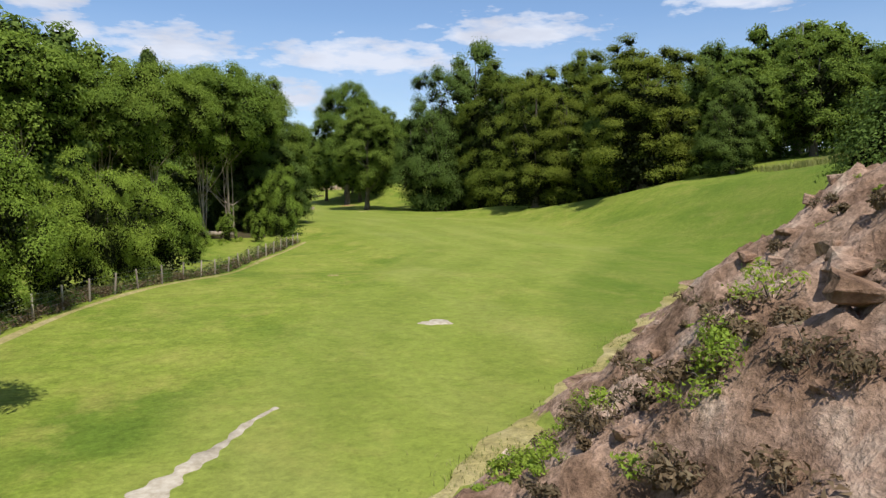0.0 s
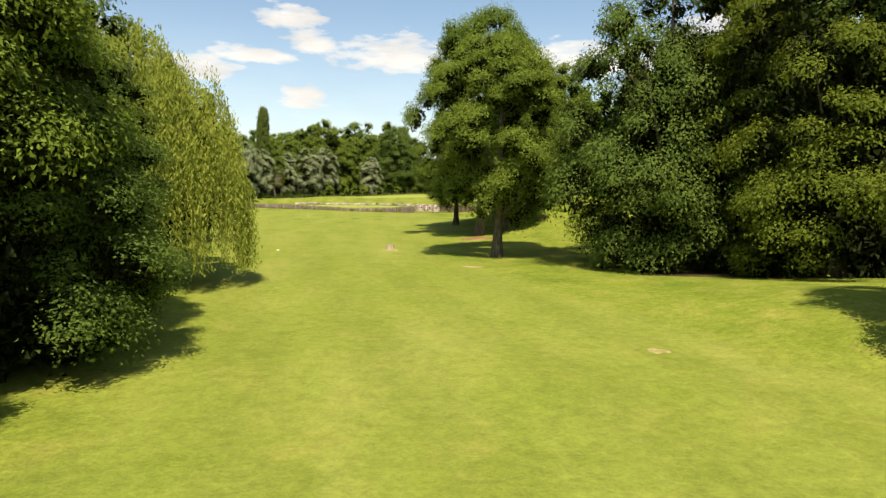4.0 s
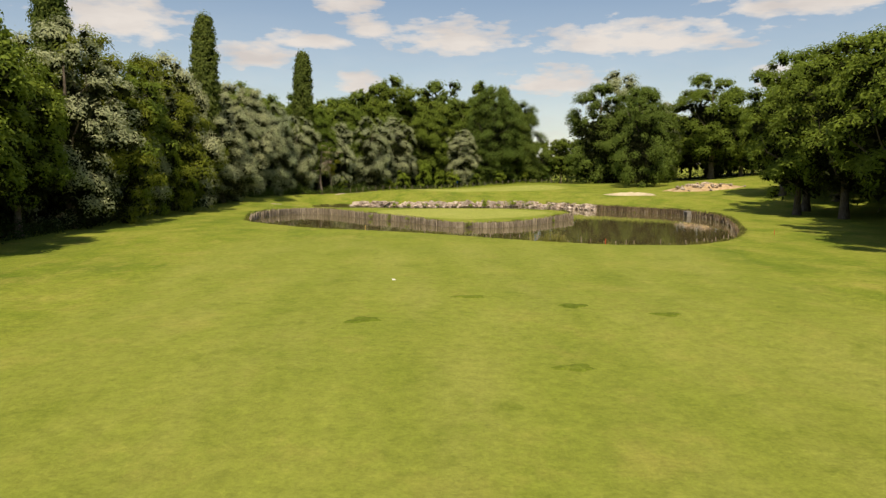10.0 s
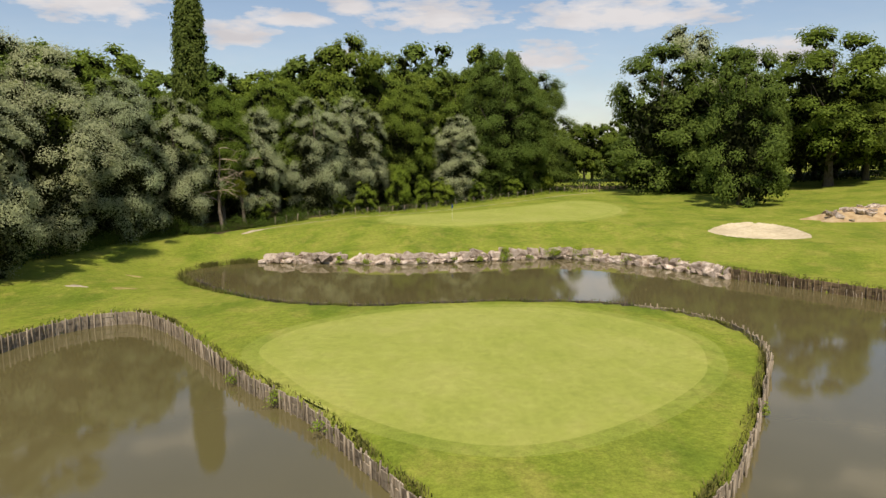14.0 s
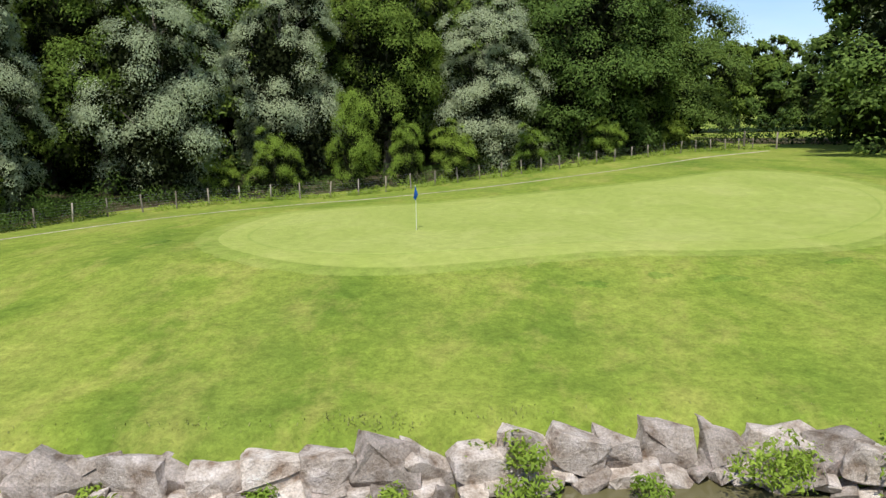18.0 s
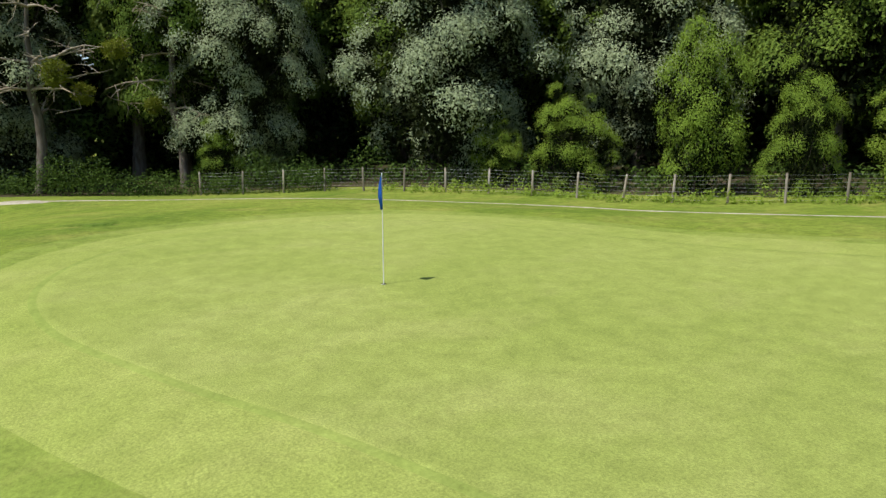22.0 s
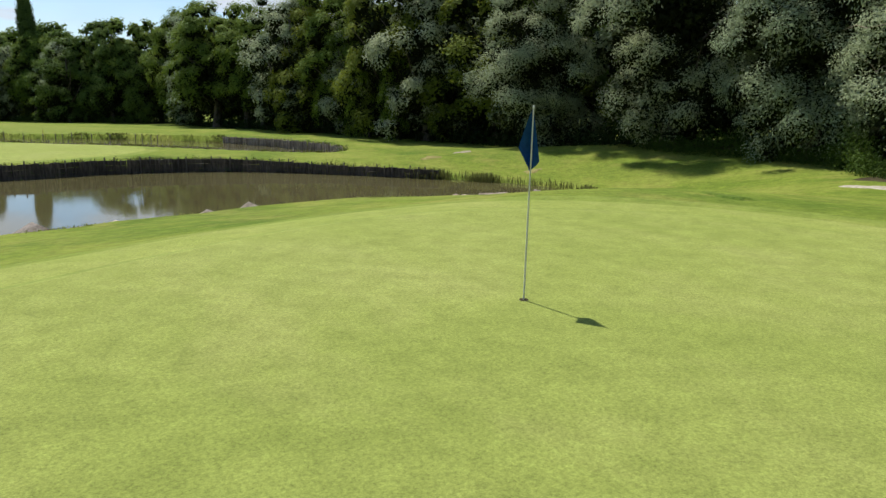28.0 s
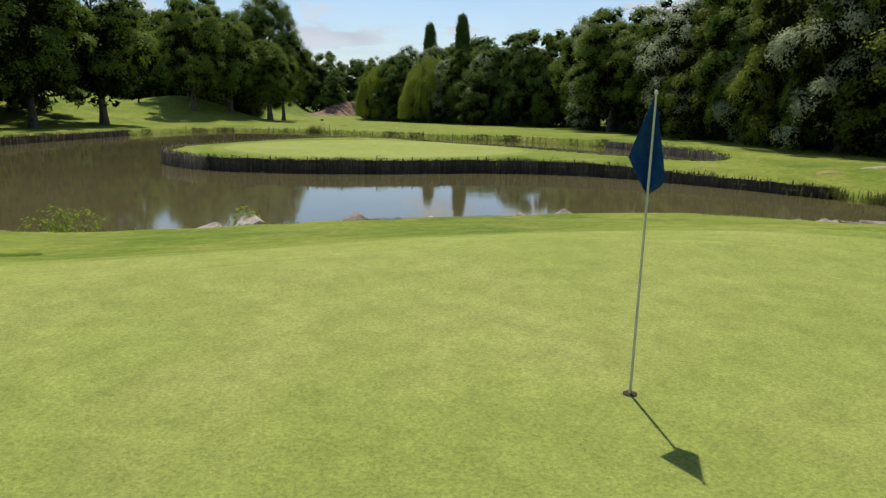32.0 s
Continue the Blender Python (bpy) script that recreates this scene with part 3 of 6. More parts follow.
PATH_LINE = curve_loop([(-27.5, -6.5), (-25.3, -2.6), (-22.2, 1.2), (-18.4, 4.6), (-15.0, 7.0), (-12.4, 9.6), (-10.3, 12.3), (-7.3, 14.6), (-2.5, 16.0), (3.5, 18.5), (12, 25), (24, 36), (31, 43.5)], 8, False)
strip("path", PATH_LINE, np.interp(PATH_LINE[:, 0], (-28, -20, -12, -6, 0), (0.45, 0.26, 0.26, 0.42, 0.36)) * (1 + 0.3 * np.sin(np.arange(len(PATH_LINE)) * 0.37) + 0.25 * np.sin(np.arange(len(PATH_LINE)) * 0.9)), PATH, 0.02, "narrow pale grit path beside the green", "path", 4)

wl = grown(POND, 0.35)
bm = bmesh.new()
bm.faces.new([bm.verts.new((x, y, WATER_Z)) for x, y in wl])
bmesh.ops.triangulate(bm, faces=bm.faces[:])
for f in bm.faces:
    f.normal_update()
    if f.normal.z < 0:
        f.normal_flip()
me = bpy.data.meshes.new("water")
bm.to_mesh(me)
bm.free()
me.materials.append(WATER)
water = new("water", me)
tagged(water, "brown murky pond water reflecting trees and clouds", "water", kind="structure")

# ---- trees ----


def leaves(rng, centres, radii, n, size, outward=0.6, slim=0.55, droop=0.0, shell=(0.62, 1.08), squash=0.8, ways=None, up=0.0):
    """Arrays of pointed leaf sprays on the shells of many clumps; ways: the side of each clump that grows most."""
    centres, radii = np.asarray(centres, float), np.asarray(radii, float)
    pick = rng.choice(len(centres), n, p=radii**2 / np.sum(radii**2))
    d = rng.normal(size=(n, 3))
    d /= np.linalg.norm(d, axis=1)[:, None]
    if ways is not None:
        d = d + 0.75 * ways[pick]
        d /= np.linalg.norm(d, axis=1)[:, None]
    d[:, 2] = np.where(rng.random(n) < up, np.abs(d[:, 2]), d[:, 2])
    r = radii[pick] * rng.uniform(shell[0], shell[1], n) * (1 + 0.3 * rng.random(n) ** 6)
    p = centres[pick] + d * r[:, None] * np.array([1, 1, squash]) + rng.normal(size=(n, 3)) * (0.1 * radii[pick])[:, None]
    nrm = outward * d + (1 - outward) * rng.normal(size=(n, 3))
    nrm[:, 2] += 0.3
    nrm /= np.linalg.norm(nrm, axis=1)[:, None]
    t = np.cross(nrm, rng.normal(size=(n, 3)))
    t[:, 2] -= droop
    t -= nrm * np.sum(t * nrm, 1)[:, None]
    t /= np.linalg.norm(t, axis=1)[:, None] + 1e-9
    s = np.cross(nrm, t)
    ln = size * rng.uniform(0.6, 1.45, n)[:, None]
    w = ln * slim * 0.5
    k = rng.uniform(-0.4, 0.3, n)[:, None]
    v = np.stack([p - t * ln * 0.5 + s * w * k, p + s * w + t * ln * 0.3 * k, p + t * ln * 0.5 - s * w], 1)
    return v.reshape(-1, 3), np.arange(3 * n).reshape(n, 3)


def inner_shade_pieces(rng, centres, radii, n, size):
    """Arrays of near-black pieces inside the clumps that stand in for the crown's shade."""
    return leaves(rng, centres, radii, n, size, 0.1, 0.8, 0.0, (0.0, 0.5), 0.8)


def clumps(rng, height, low, radius, count, shape, lump, skirt=False):
    """Leaf clumps gathered on boughs that fill a crown: centres, radii and the side that each one grows to."""
    c, r, ways = [], [], []
    if lump > 0.6:
        # a column: clumps wound evenly round the axis
        for i in range(count):
            h, a = (i + rng.random()) / count, i * 2.4 + rng.normal() * 0.3
            env = radius * shape(h) * rng.uniform(0.9, 1.08) * (1.0 if h < 0.9 else 1.0 - 3.0 * (h - 0.9))
            size = 0.5 * radius * rng.uniform(0.85, 1.15)
            k = max(env - size * 0.75, 0.0)
            c.append((k * math.cos(a), k * math.sin(a), low + (height - low - size) * h))
            r.append(size)
            ways.append((0.9 * math.cos(a), 0.9 * math.sin(a), 0.5))
        return np.array(c), np.array(r), np.array(ways)
    boughs = max(6, count // 6)
    turn = rng.random() * 6.3
    for i in range(boughs):
        h = (i + rng.uniform(0.1, 0.9)) / boughs
        h = 0.9 * h**1.15 if skirt else 0.9 * h
        env = radius * shape(h) * rng.uniform(0.74, 1.16)
        size = lump * radius * (rng.uniform(0.95, 1.5) if lump < 0.6 else rng.uniform(1.0, 1.12)) * (0.72 + 0.28 * env / radius)
        a = turn + i * 2.4 + rng.normal() * 0.35
        k = max(env - size * 0.7, 0.0) * rng.uniform(0.7, 1.0)
        mid = np.array([k * math.cos(a), k * math.sin(a), low + (height - low - size * 0.75) * h / 0.9 + 0.2 * size])
        out = np.array([math.cos(a), math.sin(a), 0.35 + 0.9 * h]) * (0.35 + k / radius)
        for j in range(count // boughs):
            d = rng.normal(size=3) + 1.1 * out
            d /= np.linalg.norm(d)
            sub = size * rng.uniform(0.3, 0.52)
            c.append(mid + d * (size - sub * 0.55) * np.array([1.0, 1.0, 0.72]))
            r.append(sub)
            ways.append(d * 0.6 + out * 0.6 + np.array([0, 0, 0.35]))
    return np.array(c), np.array(r), np.array(ways)


def trunk_mesh(rng, height, low, radius, thick, limbs, mat, lean=0.03, stems=1):
    pieces = []
    for k in range(stems):
        off = rng.normal(size=2) * (0.25 * (stems > 1)) * thick * 4
        h = height * (0.86 if stems == 1 else rng.uniform(0.7, 0.9))
        zs = np.linspace(-0.35, h, 9)
        wob = np.cumsum(rng.normal(size=(9, 2)) * lean * h / 9, 0) + off * np.linspace(1, 2.4, 9)[:, None]
        rad = thick * (1 - zs.clip(0) / h) ** 0.75 + 0.015
        rad[0] *= 1.7
        rad[1] *= 1.12
        path = np.c_[wob, zs]
        pieces.append(tube(path, rad / math.sqrt(stems), 8))
        for _ in range(limbs // stems):
            i = rng.integers(2, 7)
            a, up = rng.random() * 2 * math.pi, rng.uniform(0.3, 1.0)
            ln = radius * rng.uniform(0.55, 0.95) * (1 - 0.3 * zs[i] / h)
            d = np.array([math.cos(a), math.sin(a), up])
            s = np.linspace(0, 1, 5)[:, None]
            line = path[i] + d * ln * s + np.array([0, 0, 0.35 * ln]) * s**2 + rng.normal(size=(5, 3)) * 0.06 * ln * s
            pieces.append(tube(line, rad[i] * 0.5 * (1 - 0.85 * s[:, 0]), 5))
    v, f = join(pieces)
    return mesh_from("trunk", v, f, mat)


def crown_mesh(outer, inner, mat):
    """Leaves round near-black filler with the crown's inner shade in its colour."""
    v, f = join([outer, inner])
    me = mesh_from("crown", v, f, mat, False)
    me.materials.append(CROWN_SHADE)
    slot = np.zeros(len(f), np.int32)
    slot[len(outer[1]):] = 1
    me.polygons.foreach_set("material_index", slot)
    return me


ROUND = lambda h: math.sqrt(max(0.16, 1 - h**2.8)) * (0.68 + 0.32 * min(1, h * 3))
DOME = lambda h: math.sqrt(max(0.12, 1 - h**2.2)) * (0.85 + 0.15 * min(1, h * 5))
COLUMN = lambda h: 0.5 + 0.5 * math.sin(math.pi * (0.14 + 0.74 * h))
BUSH = lambda h: math.sqrt(max(0.2, 1 - h**3.5)) * (0.75 + 0.25 * min(1, h * 4))
SHAPES = {"oak": ROUND, "maple": DOME, "hornbeam": DOME, "silver": ROUND, "poplar": COLUMN, "shrub": BUSH}
ARCHETYPES = {}


def archetype(kind, grade, variant):
    """One tree of a kind, 10 m high, built once: an empty at its foot with trunk and crown. grade: how near it is seen."""
    key = (kind, grade, variant)
    if key in ARCHETYPES:
        return ARCHETYPES[key]
    rng = np.random.default_rng(sum(map(ord, kind)) * 31 + len(grade) * 7 + variant)
    n, size, count = {"giant": (105000, 0.084, 220), "close": (80000, 0.088, 190), "near": (72000, 0.09, 180), "mid": (23000, 0.15, 130), "far": (7000, 0.26, 72)}[grade]
    if kind == "ash":
        n = n * 2 // 3
    if kind == "shrub":
        n, size, count = n // 3, size * 1.5, 60
    low, radius, thick, limbs, lump, name, label, bark = {
        "oak": (1.7, 3.6, 0.22, 9, 0.42, "oak_tree", "broad green oak tree with a dense leafy crown", BARK),
        "maple": (0.3, 3.7, 0.24, 8, 0.42, "maple_tree", "dark green broadleaf tree with a heavy low crown", BARK),
        "hornbeam": (0.35, 3.6, 0.22, 8, 0.40, "hornbeam_tree", "yellowish green broadleaf tree with layered boughs", BARK),
        "silver": (0.6, 3.5, 0.22, 10, 0.40, "white_willow_tree", "grey-green white willow with silvery leaves", BARK),
        "poplar": (1.2, 0.95, 0.13, 10, 0.85, "lombardy_poplar", "tall narrow columnar poplar tree", BARK),
        "shrub": (0.3, 4.4, 0.10, 6, 0.56, "shrub", "leafy green shrub growing down to the ground", BARK),
        "ash": (5.2, 3.3, 0.095, 15, 0.42, "ash_tree", "tall ash tree with bare pale stems and a high crown", PALE_BARK),
    }[kind]
    if grade == "giant":
        low = 2.3
    tree = new(name)
    tagged(tree, label, "shrub" if kind == "shrub" else "tree")
    part("trunk", trunk_mesh(rng, 10, low, radius, thick, limbs, bark, lean=0.06 if kind == "ash" else 0.03, stems={"ash": 5, "shrub": 3}.get(kind, 1)), tree)
    c, r, ways = clumps(rng, 10, low, radius, count, SHAPES.get(kind, ROUND), lump, kind in ("maple", "hornbeam", "silver"))
    slim, droop = {"silver": (0.62, 0.4), "poplar": (0.8, 0.0), "hornbeam": (0.8, 0.5)}.get(kind, (0.9, 0.2))
    outer = leaves(rng, c, r, n, size, 0.72, slim, droop, (0.55, 1.1), (0.85 if grade in ("mid", "far") else {"hornbeam": 0.68, "maple": 0.8, "oak": 0.78}.get(kind, 0.85)), ways, 0.0 if kind == "poplar" else 0.4 if kind == "silver" or grade in ("mid", "far") else 0.5)
    # near-black pieces darken the crown's inside in place of shade
    inside = inner_shade_pieces(rng, c, r, n // 7, size * 2.4)
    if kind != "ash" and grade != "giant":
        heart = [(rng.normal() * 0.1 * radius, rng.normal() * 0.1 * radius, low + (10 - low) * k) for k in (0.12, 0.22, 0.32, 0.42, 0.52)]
        inside = join([inside, inner_shade_pieces(rng, heart, np.full(5, radius * (0.5 if kind == "poplar" else 0.95)), n // 9, size * 2.6)])
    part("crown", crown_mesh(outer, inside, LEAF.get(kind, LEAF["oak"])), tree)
    ARCHETYPES[key] = [tree, False]
    return ARCHETYPES[key]


def plant(kind, x, y, height, wide=1.0, grade="mid", rng=random.Random(5), group=""):
    """Sets a tree of a kind and height on the ground; wide widens its crown."""
    entry = archetype(kind, grade, rng.randrange({"giant": 1, "close": 2, "near": 2}.get(grade, 3)))
    s = height / 10
    m = pose(x, y, height_at(x, y) - 0.05, rng.uniform(-2, 2), rng.uniform(-2, 2), rng.uniform(0, 360)) @ Matrix.Diagonal((s * wide, s * wide, s, 1))
    if not entry[1]:
        entry[1] = True
        ob = entry[0]
        ob.matrix_basis = m
    else:
        src = entry[0]
        keep = src.matrix_basis.copy()
        src.matrix_basis = Matrix.Identity(4)
        ob = copy_thing(src, m)
        src.matrix_basis = keep
    if group:
        ob["group"] = group
    return ob


def wood(kinds, line, gap, rows, depth, high, grade, seed, wide=1.0):
    """Rows of trees behind a line on the plan; depth goes to the left of the line's direction."""
    rng = random.Random(seed)
    line = np.asarray(line, float)
    seg = np.linalg.norm(np.diff(line, axis=0), axis=1)
    run = np.r_[0, np.cumsum(seg)]
    for row in range(rows):
        s = gap * (0.5 if row % 2 else 0.1)
        while s < run[-1]:
            x, y = np.interp(s, run, line[:, 0]), np.interp(s, run, line[:, 1])
            i = min(np.searchsorted(run, s, "right") - 1, len(seg) - 1)
            tx, ty = (line[i + 1] - line[i]) / seg[i]
            d = row * depth + rng.uniform(-0.3, 0.3) * depth
            plant(rng.choice(kinds), x - ty * d + rng.uniform(-1, 1), y + tx * d + rng.uniform(-1, 1), high * rng.uniform(0.8, 1.15) * (1 + 0.08 * row), wide * rng.uniform(0.85, 1.15), grade if row == 0 else "far", rng)
            s += gap * rng.uniform(0.8, 1.25)


# oaks that stand free on the fairway
for kind, x, y, h, w in (("oak", 17.0, -189.5, 20.5, 0.95), ("oak", 18.4, -168.0, 27.5, 0.8), ("oak", 17.2, -152.0, 16, 1.0)):
    plant(kind, x, y, h, w, "giant")
for x, y, h in ((22, -166, 19), (27, -158, 21), (33, -150, 20), (30, -138, 20), (24, -145, 18)):
    plant("oak", x, y, h, 0.9, "mid")
# big trees of the wood east of the fairway
for kind, x, y, h, w, g in (("maple", 30, -199, 28, 0.8, "near"), ("hornbeam", 39, -208, 28, 0.85, "near"), ("hornbeam", 50, -216, 28, 0.95, "near"), ("hornbeam", 31.5, -233.5, 21.5, 0.85, "near"), ("hornbeam", 35.8, -253.7, 19.5, 1.15, "near"), ("maple", 38.0, -247.0, 18.5, 1.0, "mid"), ("maple", 60, -224, 24, 1.0, "mid"), ("maple", 38.5, -266.3, 11.0, 0.9, "near"), ("oak", 44, -262, 14, 1.0, "mid"), ("oak", 52, -266, 15, 1.0, "mid"), ("oak", 60, -272, 13, 1.0, "mid"), ("maple", 47, -255, 17, 0.9, "mid"), ("oak", 58, -258, 17, 1.0, "mid"), ("maple", 39, -196, 34, 0.65, "mid"), ("oak", 72, -229, 22, 1.0, "mid"), ("oak", 84, -236, 20, 1.0, "mid"), ("oak", 97, -243, 18, 1.0, "mid"), ("maple", 44, -204, 27, 0.9, "mid"), ("maple", 55, -209, 28, 0.9, "mid")):
    plant(kind, x, y, h, w, g)
wood(["maple", "oak"], [(36, -182), (44, -190), (60, -205), (95, -226), (130, -250)], 8, 2, 9, 23, "far", 21)
# avenue on the east side of the pond
for x, y, h in ((37.5, -109, 24), (41.5, -94, 23), (46.5, -88, 22), (53, -79, 24), (50.5, -68.5, 24), (53.5, -53, 25), (48.5, -60, 22), (61, -30, 26), (66, -40, 25), (60, -66, 25)):
    plant("oak", x, y, h, 0.95, "mid")
wood(["oak", "maple"], [(92, 20), (80, -15), (74, -45), (68, -70), (60, -95), (50, -120)], 9, 2, 10, 23, "far", 22)
# north-east group behind the bunker
for kind, x, y, h, w in (("maple", 42, 37, 28, 1.0), ("silver", 48, 42, 32, 0.85), ("maple", 51, 32, 27, 1.0), ("silver", 60, 41, 23, 0.75), ("oak", 71, 30, 28, 1.1), ("oak", 82, 36, 20, 1.0), ("maple", 46, 11.5, 24, 0.75)):
    plant(kind, x, y, h, w, "mid")
wood(["oak", "maple"], [(45, 57), (50, 56), (75, 50), (110, 42)], 7, 2, 9, 19, "far", 23)
# wood behind the flag green
for kind, x, y, h, w in (("silver", -21.5, 17.0, 18.5, 0.85), ("silver", -15.5, 26, 19, 0.8), ("silver", 2.5, 31, 15.5, 1.0), ("silver", -28.5, 7.2, 16, 0.75), ("silver", -36, -5, 17.5, 0.85), ("silver", -43, -25, 21, 0.95), ("silver", -43, -38, 18, 1.0), ("oak", -33, 5, 20, 0.7), ("oak", -7, 31, 21, 0.8), ("maple", 11, 42, 26, 0.95), ("maple", 20, 49, 23, 0.95), ("oak", -28, 20, 21, 0.85), ("silver", -40, -13, 19, 0.9)):
    plant(kind, x, y, h, w, "close")
wood(["oak", "maple", "oak"], [(-24, 33), (-14, 40), (4, 52), (24, 64)], 6.5, 2, 8, 27, "mid", 24, 0.85)
wood(["oak", "maple", "oak"], [(-48, -16), (-42, 12), (-32, 27), (-26, 32)], 6.5, 2, 8, 20, "mid", 44, 0.9)
wood(["maple", "oak"], [(-62, 10), (-45, 42), (-20, 62), (12, 80)], 8, 2, 9, 24, "far", 34)
wood(["maple", "oak"], [(14, 96), (34, 102), (60, 96)], 7, 2, 6, 15, "far", 36)
for x, y, h in ((-8.0, 20.8, 8.6), (-4.0, 22.5, 6.2), (-0.5, 24.5, 5.4), (-13.5, 18.5, 5.6), (-27.5, 5.5, 4.2), (-17.5, 17, 4.2), (6, 29, 4.5), (13, 35, 5), (21, 42, 4.5)):
    plant("shrub", x, y, h * 0.9, 0.85 if h < 6 else 0.6, "near")
# west wood along the fairway and pond
for x, y, h in ((-43.5, -66, 15), (-44.5, -73, 17), (-42.5, -59, 11)):
    plant("shrub", x, y, h, 0.42, "near")
wood(["oak", "silver", "hornbeam", "oak"], [(-45, -132), (-45, -95), (-46.5, -72)], 6.5, 1, 8, 20, "mid", 25, 0.95)
wood(["silver", "silver", "hornbeam"], [(-46.5, -70), (-46.5, -60), (-46, -45)], 6.5, 1, 8, 20, "mid", 45, 0.95)
wood(["oak", "maple", "silver"], [(-54, -135), (-54, -60), (-54, -10)], 7, 2, 8, 18, "far", 26)
for x, y, h in ((-49.5, -79.5, 31), (-45.5, -39.0, 33), (-36.5, 3.0, 33.5), (-28.5, -171.5, 27), (-24, -201, 28)):
    plant("poplar", x, y, h, 0.72, "mid")
# west wood along the first fairway
wood(["oak", "maple"], [(-11.5, -238), (-11.0, -221)], 5.5, 1, 8, 19, "near", 27, 0.85)
wood(["oak", "maple", "silver"], [(-17, -214), (-17, -196), (-27, -166), (-41, -142)], 6.5, 1, 8, 19, "mid", 37, 0.9)
wood(["oak", "maple"], [(-46, -296), (-40, -262), (-26, -236), (-24, -220), (-30, -190), (-40, -160), (-52, -138)], 8, 2, 9, 20, "far", 28)
for x, y, h in ((-15.2, -243.5, 21), (-18.2, -245, 20), (-23, -250, 20), (-28, -253, 19), (-33, -262, 20), (-39, -270, 21), (-37, -254, 21)):
    plant("ash", x, y, h * 0.92, 0.9, "near" if x > -30 else "mid")
for x, y, h in ((-16.0, -248.5, 3.6), (-11.6, -244.0, 6.5), (-19.5, -247.5, 3.4), (-21.5, -252.5, 5.0), (-25.5, -256.5, 5.5), (-20.5, -268.0, 4.6), (-23.5, -271.0, 5.5)):
    plant("shrub", x, y, h, 0.6, "near")
wood(["shrub"], [(-31, -298), (-28, -290), (-24.5, -281), (-22.5, -276)], 4.2, 1, 2, 7.0, "near", 29, 0.8)
for x, y, h in ((-9.5, -245, 8.5), (-12.8, -249.5, 3.2), (-9.0, -238, 9), (-32, -303, 5), (-28.9, -308.2, 5.2)):
    plant("shrub", x, y, h, 0.6, "near")
for x, y, h in ((-8.4, -231.0, 14.0), (-7.6, -223.5, 12.0), (-11.0, -239.0, 12.5)):
    plant("maple", x, y, h, 1.05, "near")
plant("maple", 4.5, -314.0, 14, 0.95, "near")
plant("oak", -30.6, -312.0, 11.5, 0.85, "mid")
# distant woods that close the view behind the start and to the north
wood(["oak", "maple"], [(130, -330), (60, -372), (-10, -388), (-90, -372)], 11, 2, 12, 27, "far", 31)


def weeping_willow(x, y, height, radius, seed):
    """A weeping willow: domed crown with hanging strands of leaves."""
    rng = np.random.default_rng(seed)
    tree = new("weeping_willow")
    tagged(tree, "yellow-green weeping willow with long hanging strands", "tree")
    tree.matrix_basis = pose(x, y, height_at(x, y))
    part("trunk", trunk_mesh(rng, height, 2, radius, 0.55, 12, BARK), tree)
    vs = []
    tufts_n = 64
    tuft_a, tuft_q, tuft_h = rng.random(tufts_n) * 2 * math.pi, np.sqrt(rng.uniform(0.04, 1, tufts_n)), rng.uniform(0.70, 1.04, tufts_n)
    lobe = rng.random(2) * 6
    for _ in range(2600):
        i = rng.integers(tufts_n)
        q = abs(tuft_q[i] + rng.normal() * 0.045)
        a = tuft_a[i] + rng.normal() * 0.085 / max(q, 0.25)
        q *= 1 + 0.10 * math.sin(3 * a + lobe[0]) + 0.07 * math.sin(5 * a + lobe[1])
        top = height * (1 - 0.40 * min(q, 1.1) ** 2) * tuft_h[i] * rng.uniform(0.88, 1.0)
        ln = rng.uniform(2.2, 8.0) * (0.5 + 0.65 * q)
        ln = min(ln, top - 1.2)
        k = int(ln * 9)
        s = np.linspace(0, 1, k)
        # each strand starts outward over a bough, then falls
        out = radius * (q + 0.16 * (1 - (1 - s) ** 4) - 0.06)
        p = np.c_[out * math.cos(a), out * math.sin(a), top + 0.5 * np.sin(np.minimum(s * 6, math.pi)) - ln * s] + rng.normal(size=(k, 3)) * 0.1
        t = np.c_[rng.normal(size=(k, 2)) * 0.4, np.full(k, -1.0)]
        t /= np.linalg.norm(t, axis=1)[:, None]
        side = np.cross(t, rng.normal(size=(k, 3)))
        side /= np.linalg.norm(side, axis=1)[:, None]
        l, w = 0.3 * rng.uniform(0.7, 1.3, k)[:, None], 0.045
        vs.append(np.stack([p - t * l / 2 - side * w, p - t * l / 4 + side * w, p + t * l / 2], 1))
    v = np.concatenate(vs).reshape(-1, 3)
    # filler under the strands, coloured near black for the willow's inner shade
    heart = [(radius * 0.5 * math.cos(k * 2.4), radius * 0.5 * math.sin(k * 2.4), height * (0.28 + 0.42 * (k % 5) / 5)) for k in range(14)]
    part("crown", crown_mesh((v, np.arange(len(v)).reshape(-1, 3)), inner_shade_pieces(rng, heart, np.full(14, radius * 0.6), 9000, 0.5), LEAF["weeping"]), tree)
    return tree


weeping_willow(-10.2, -209.0, 18.5, 6.4, 3)
weeping_willow(-20.8, -177.0, 18.0, 6.4, 4)


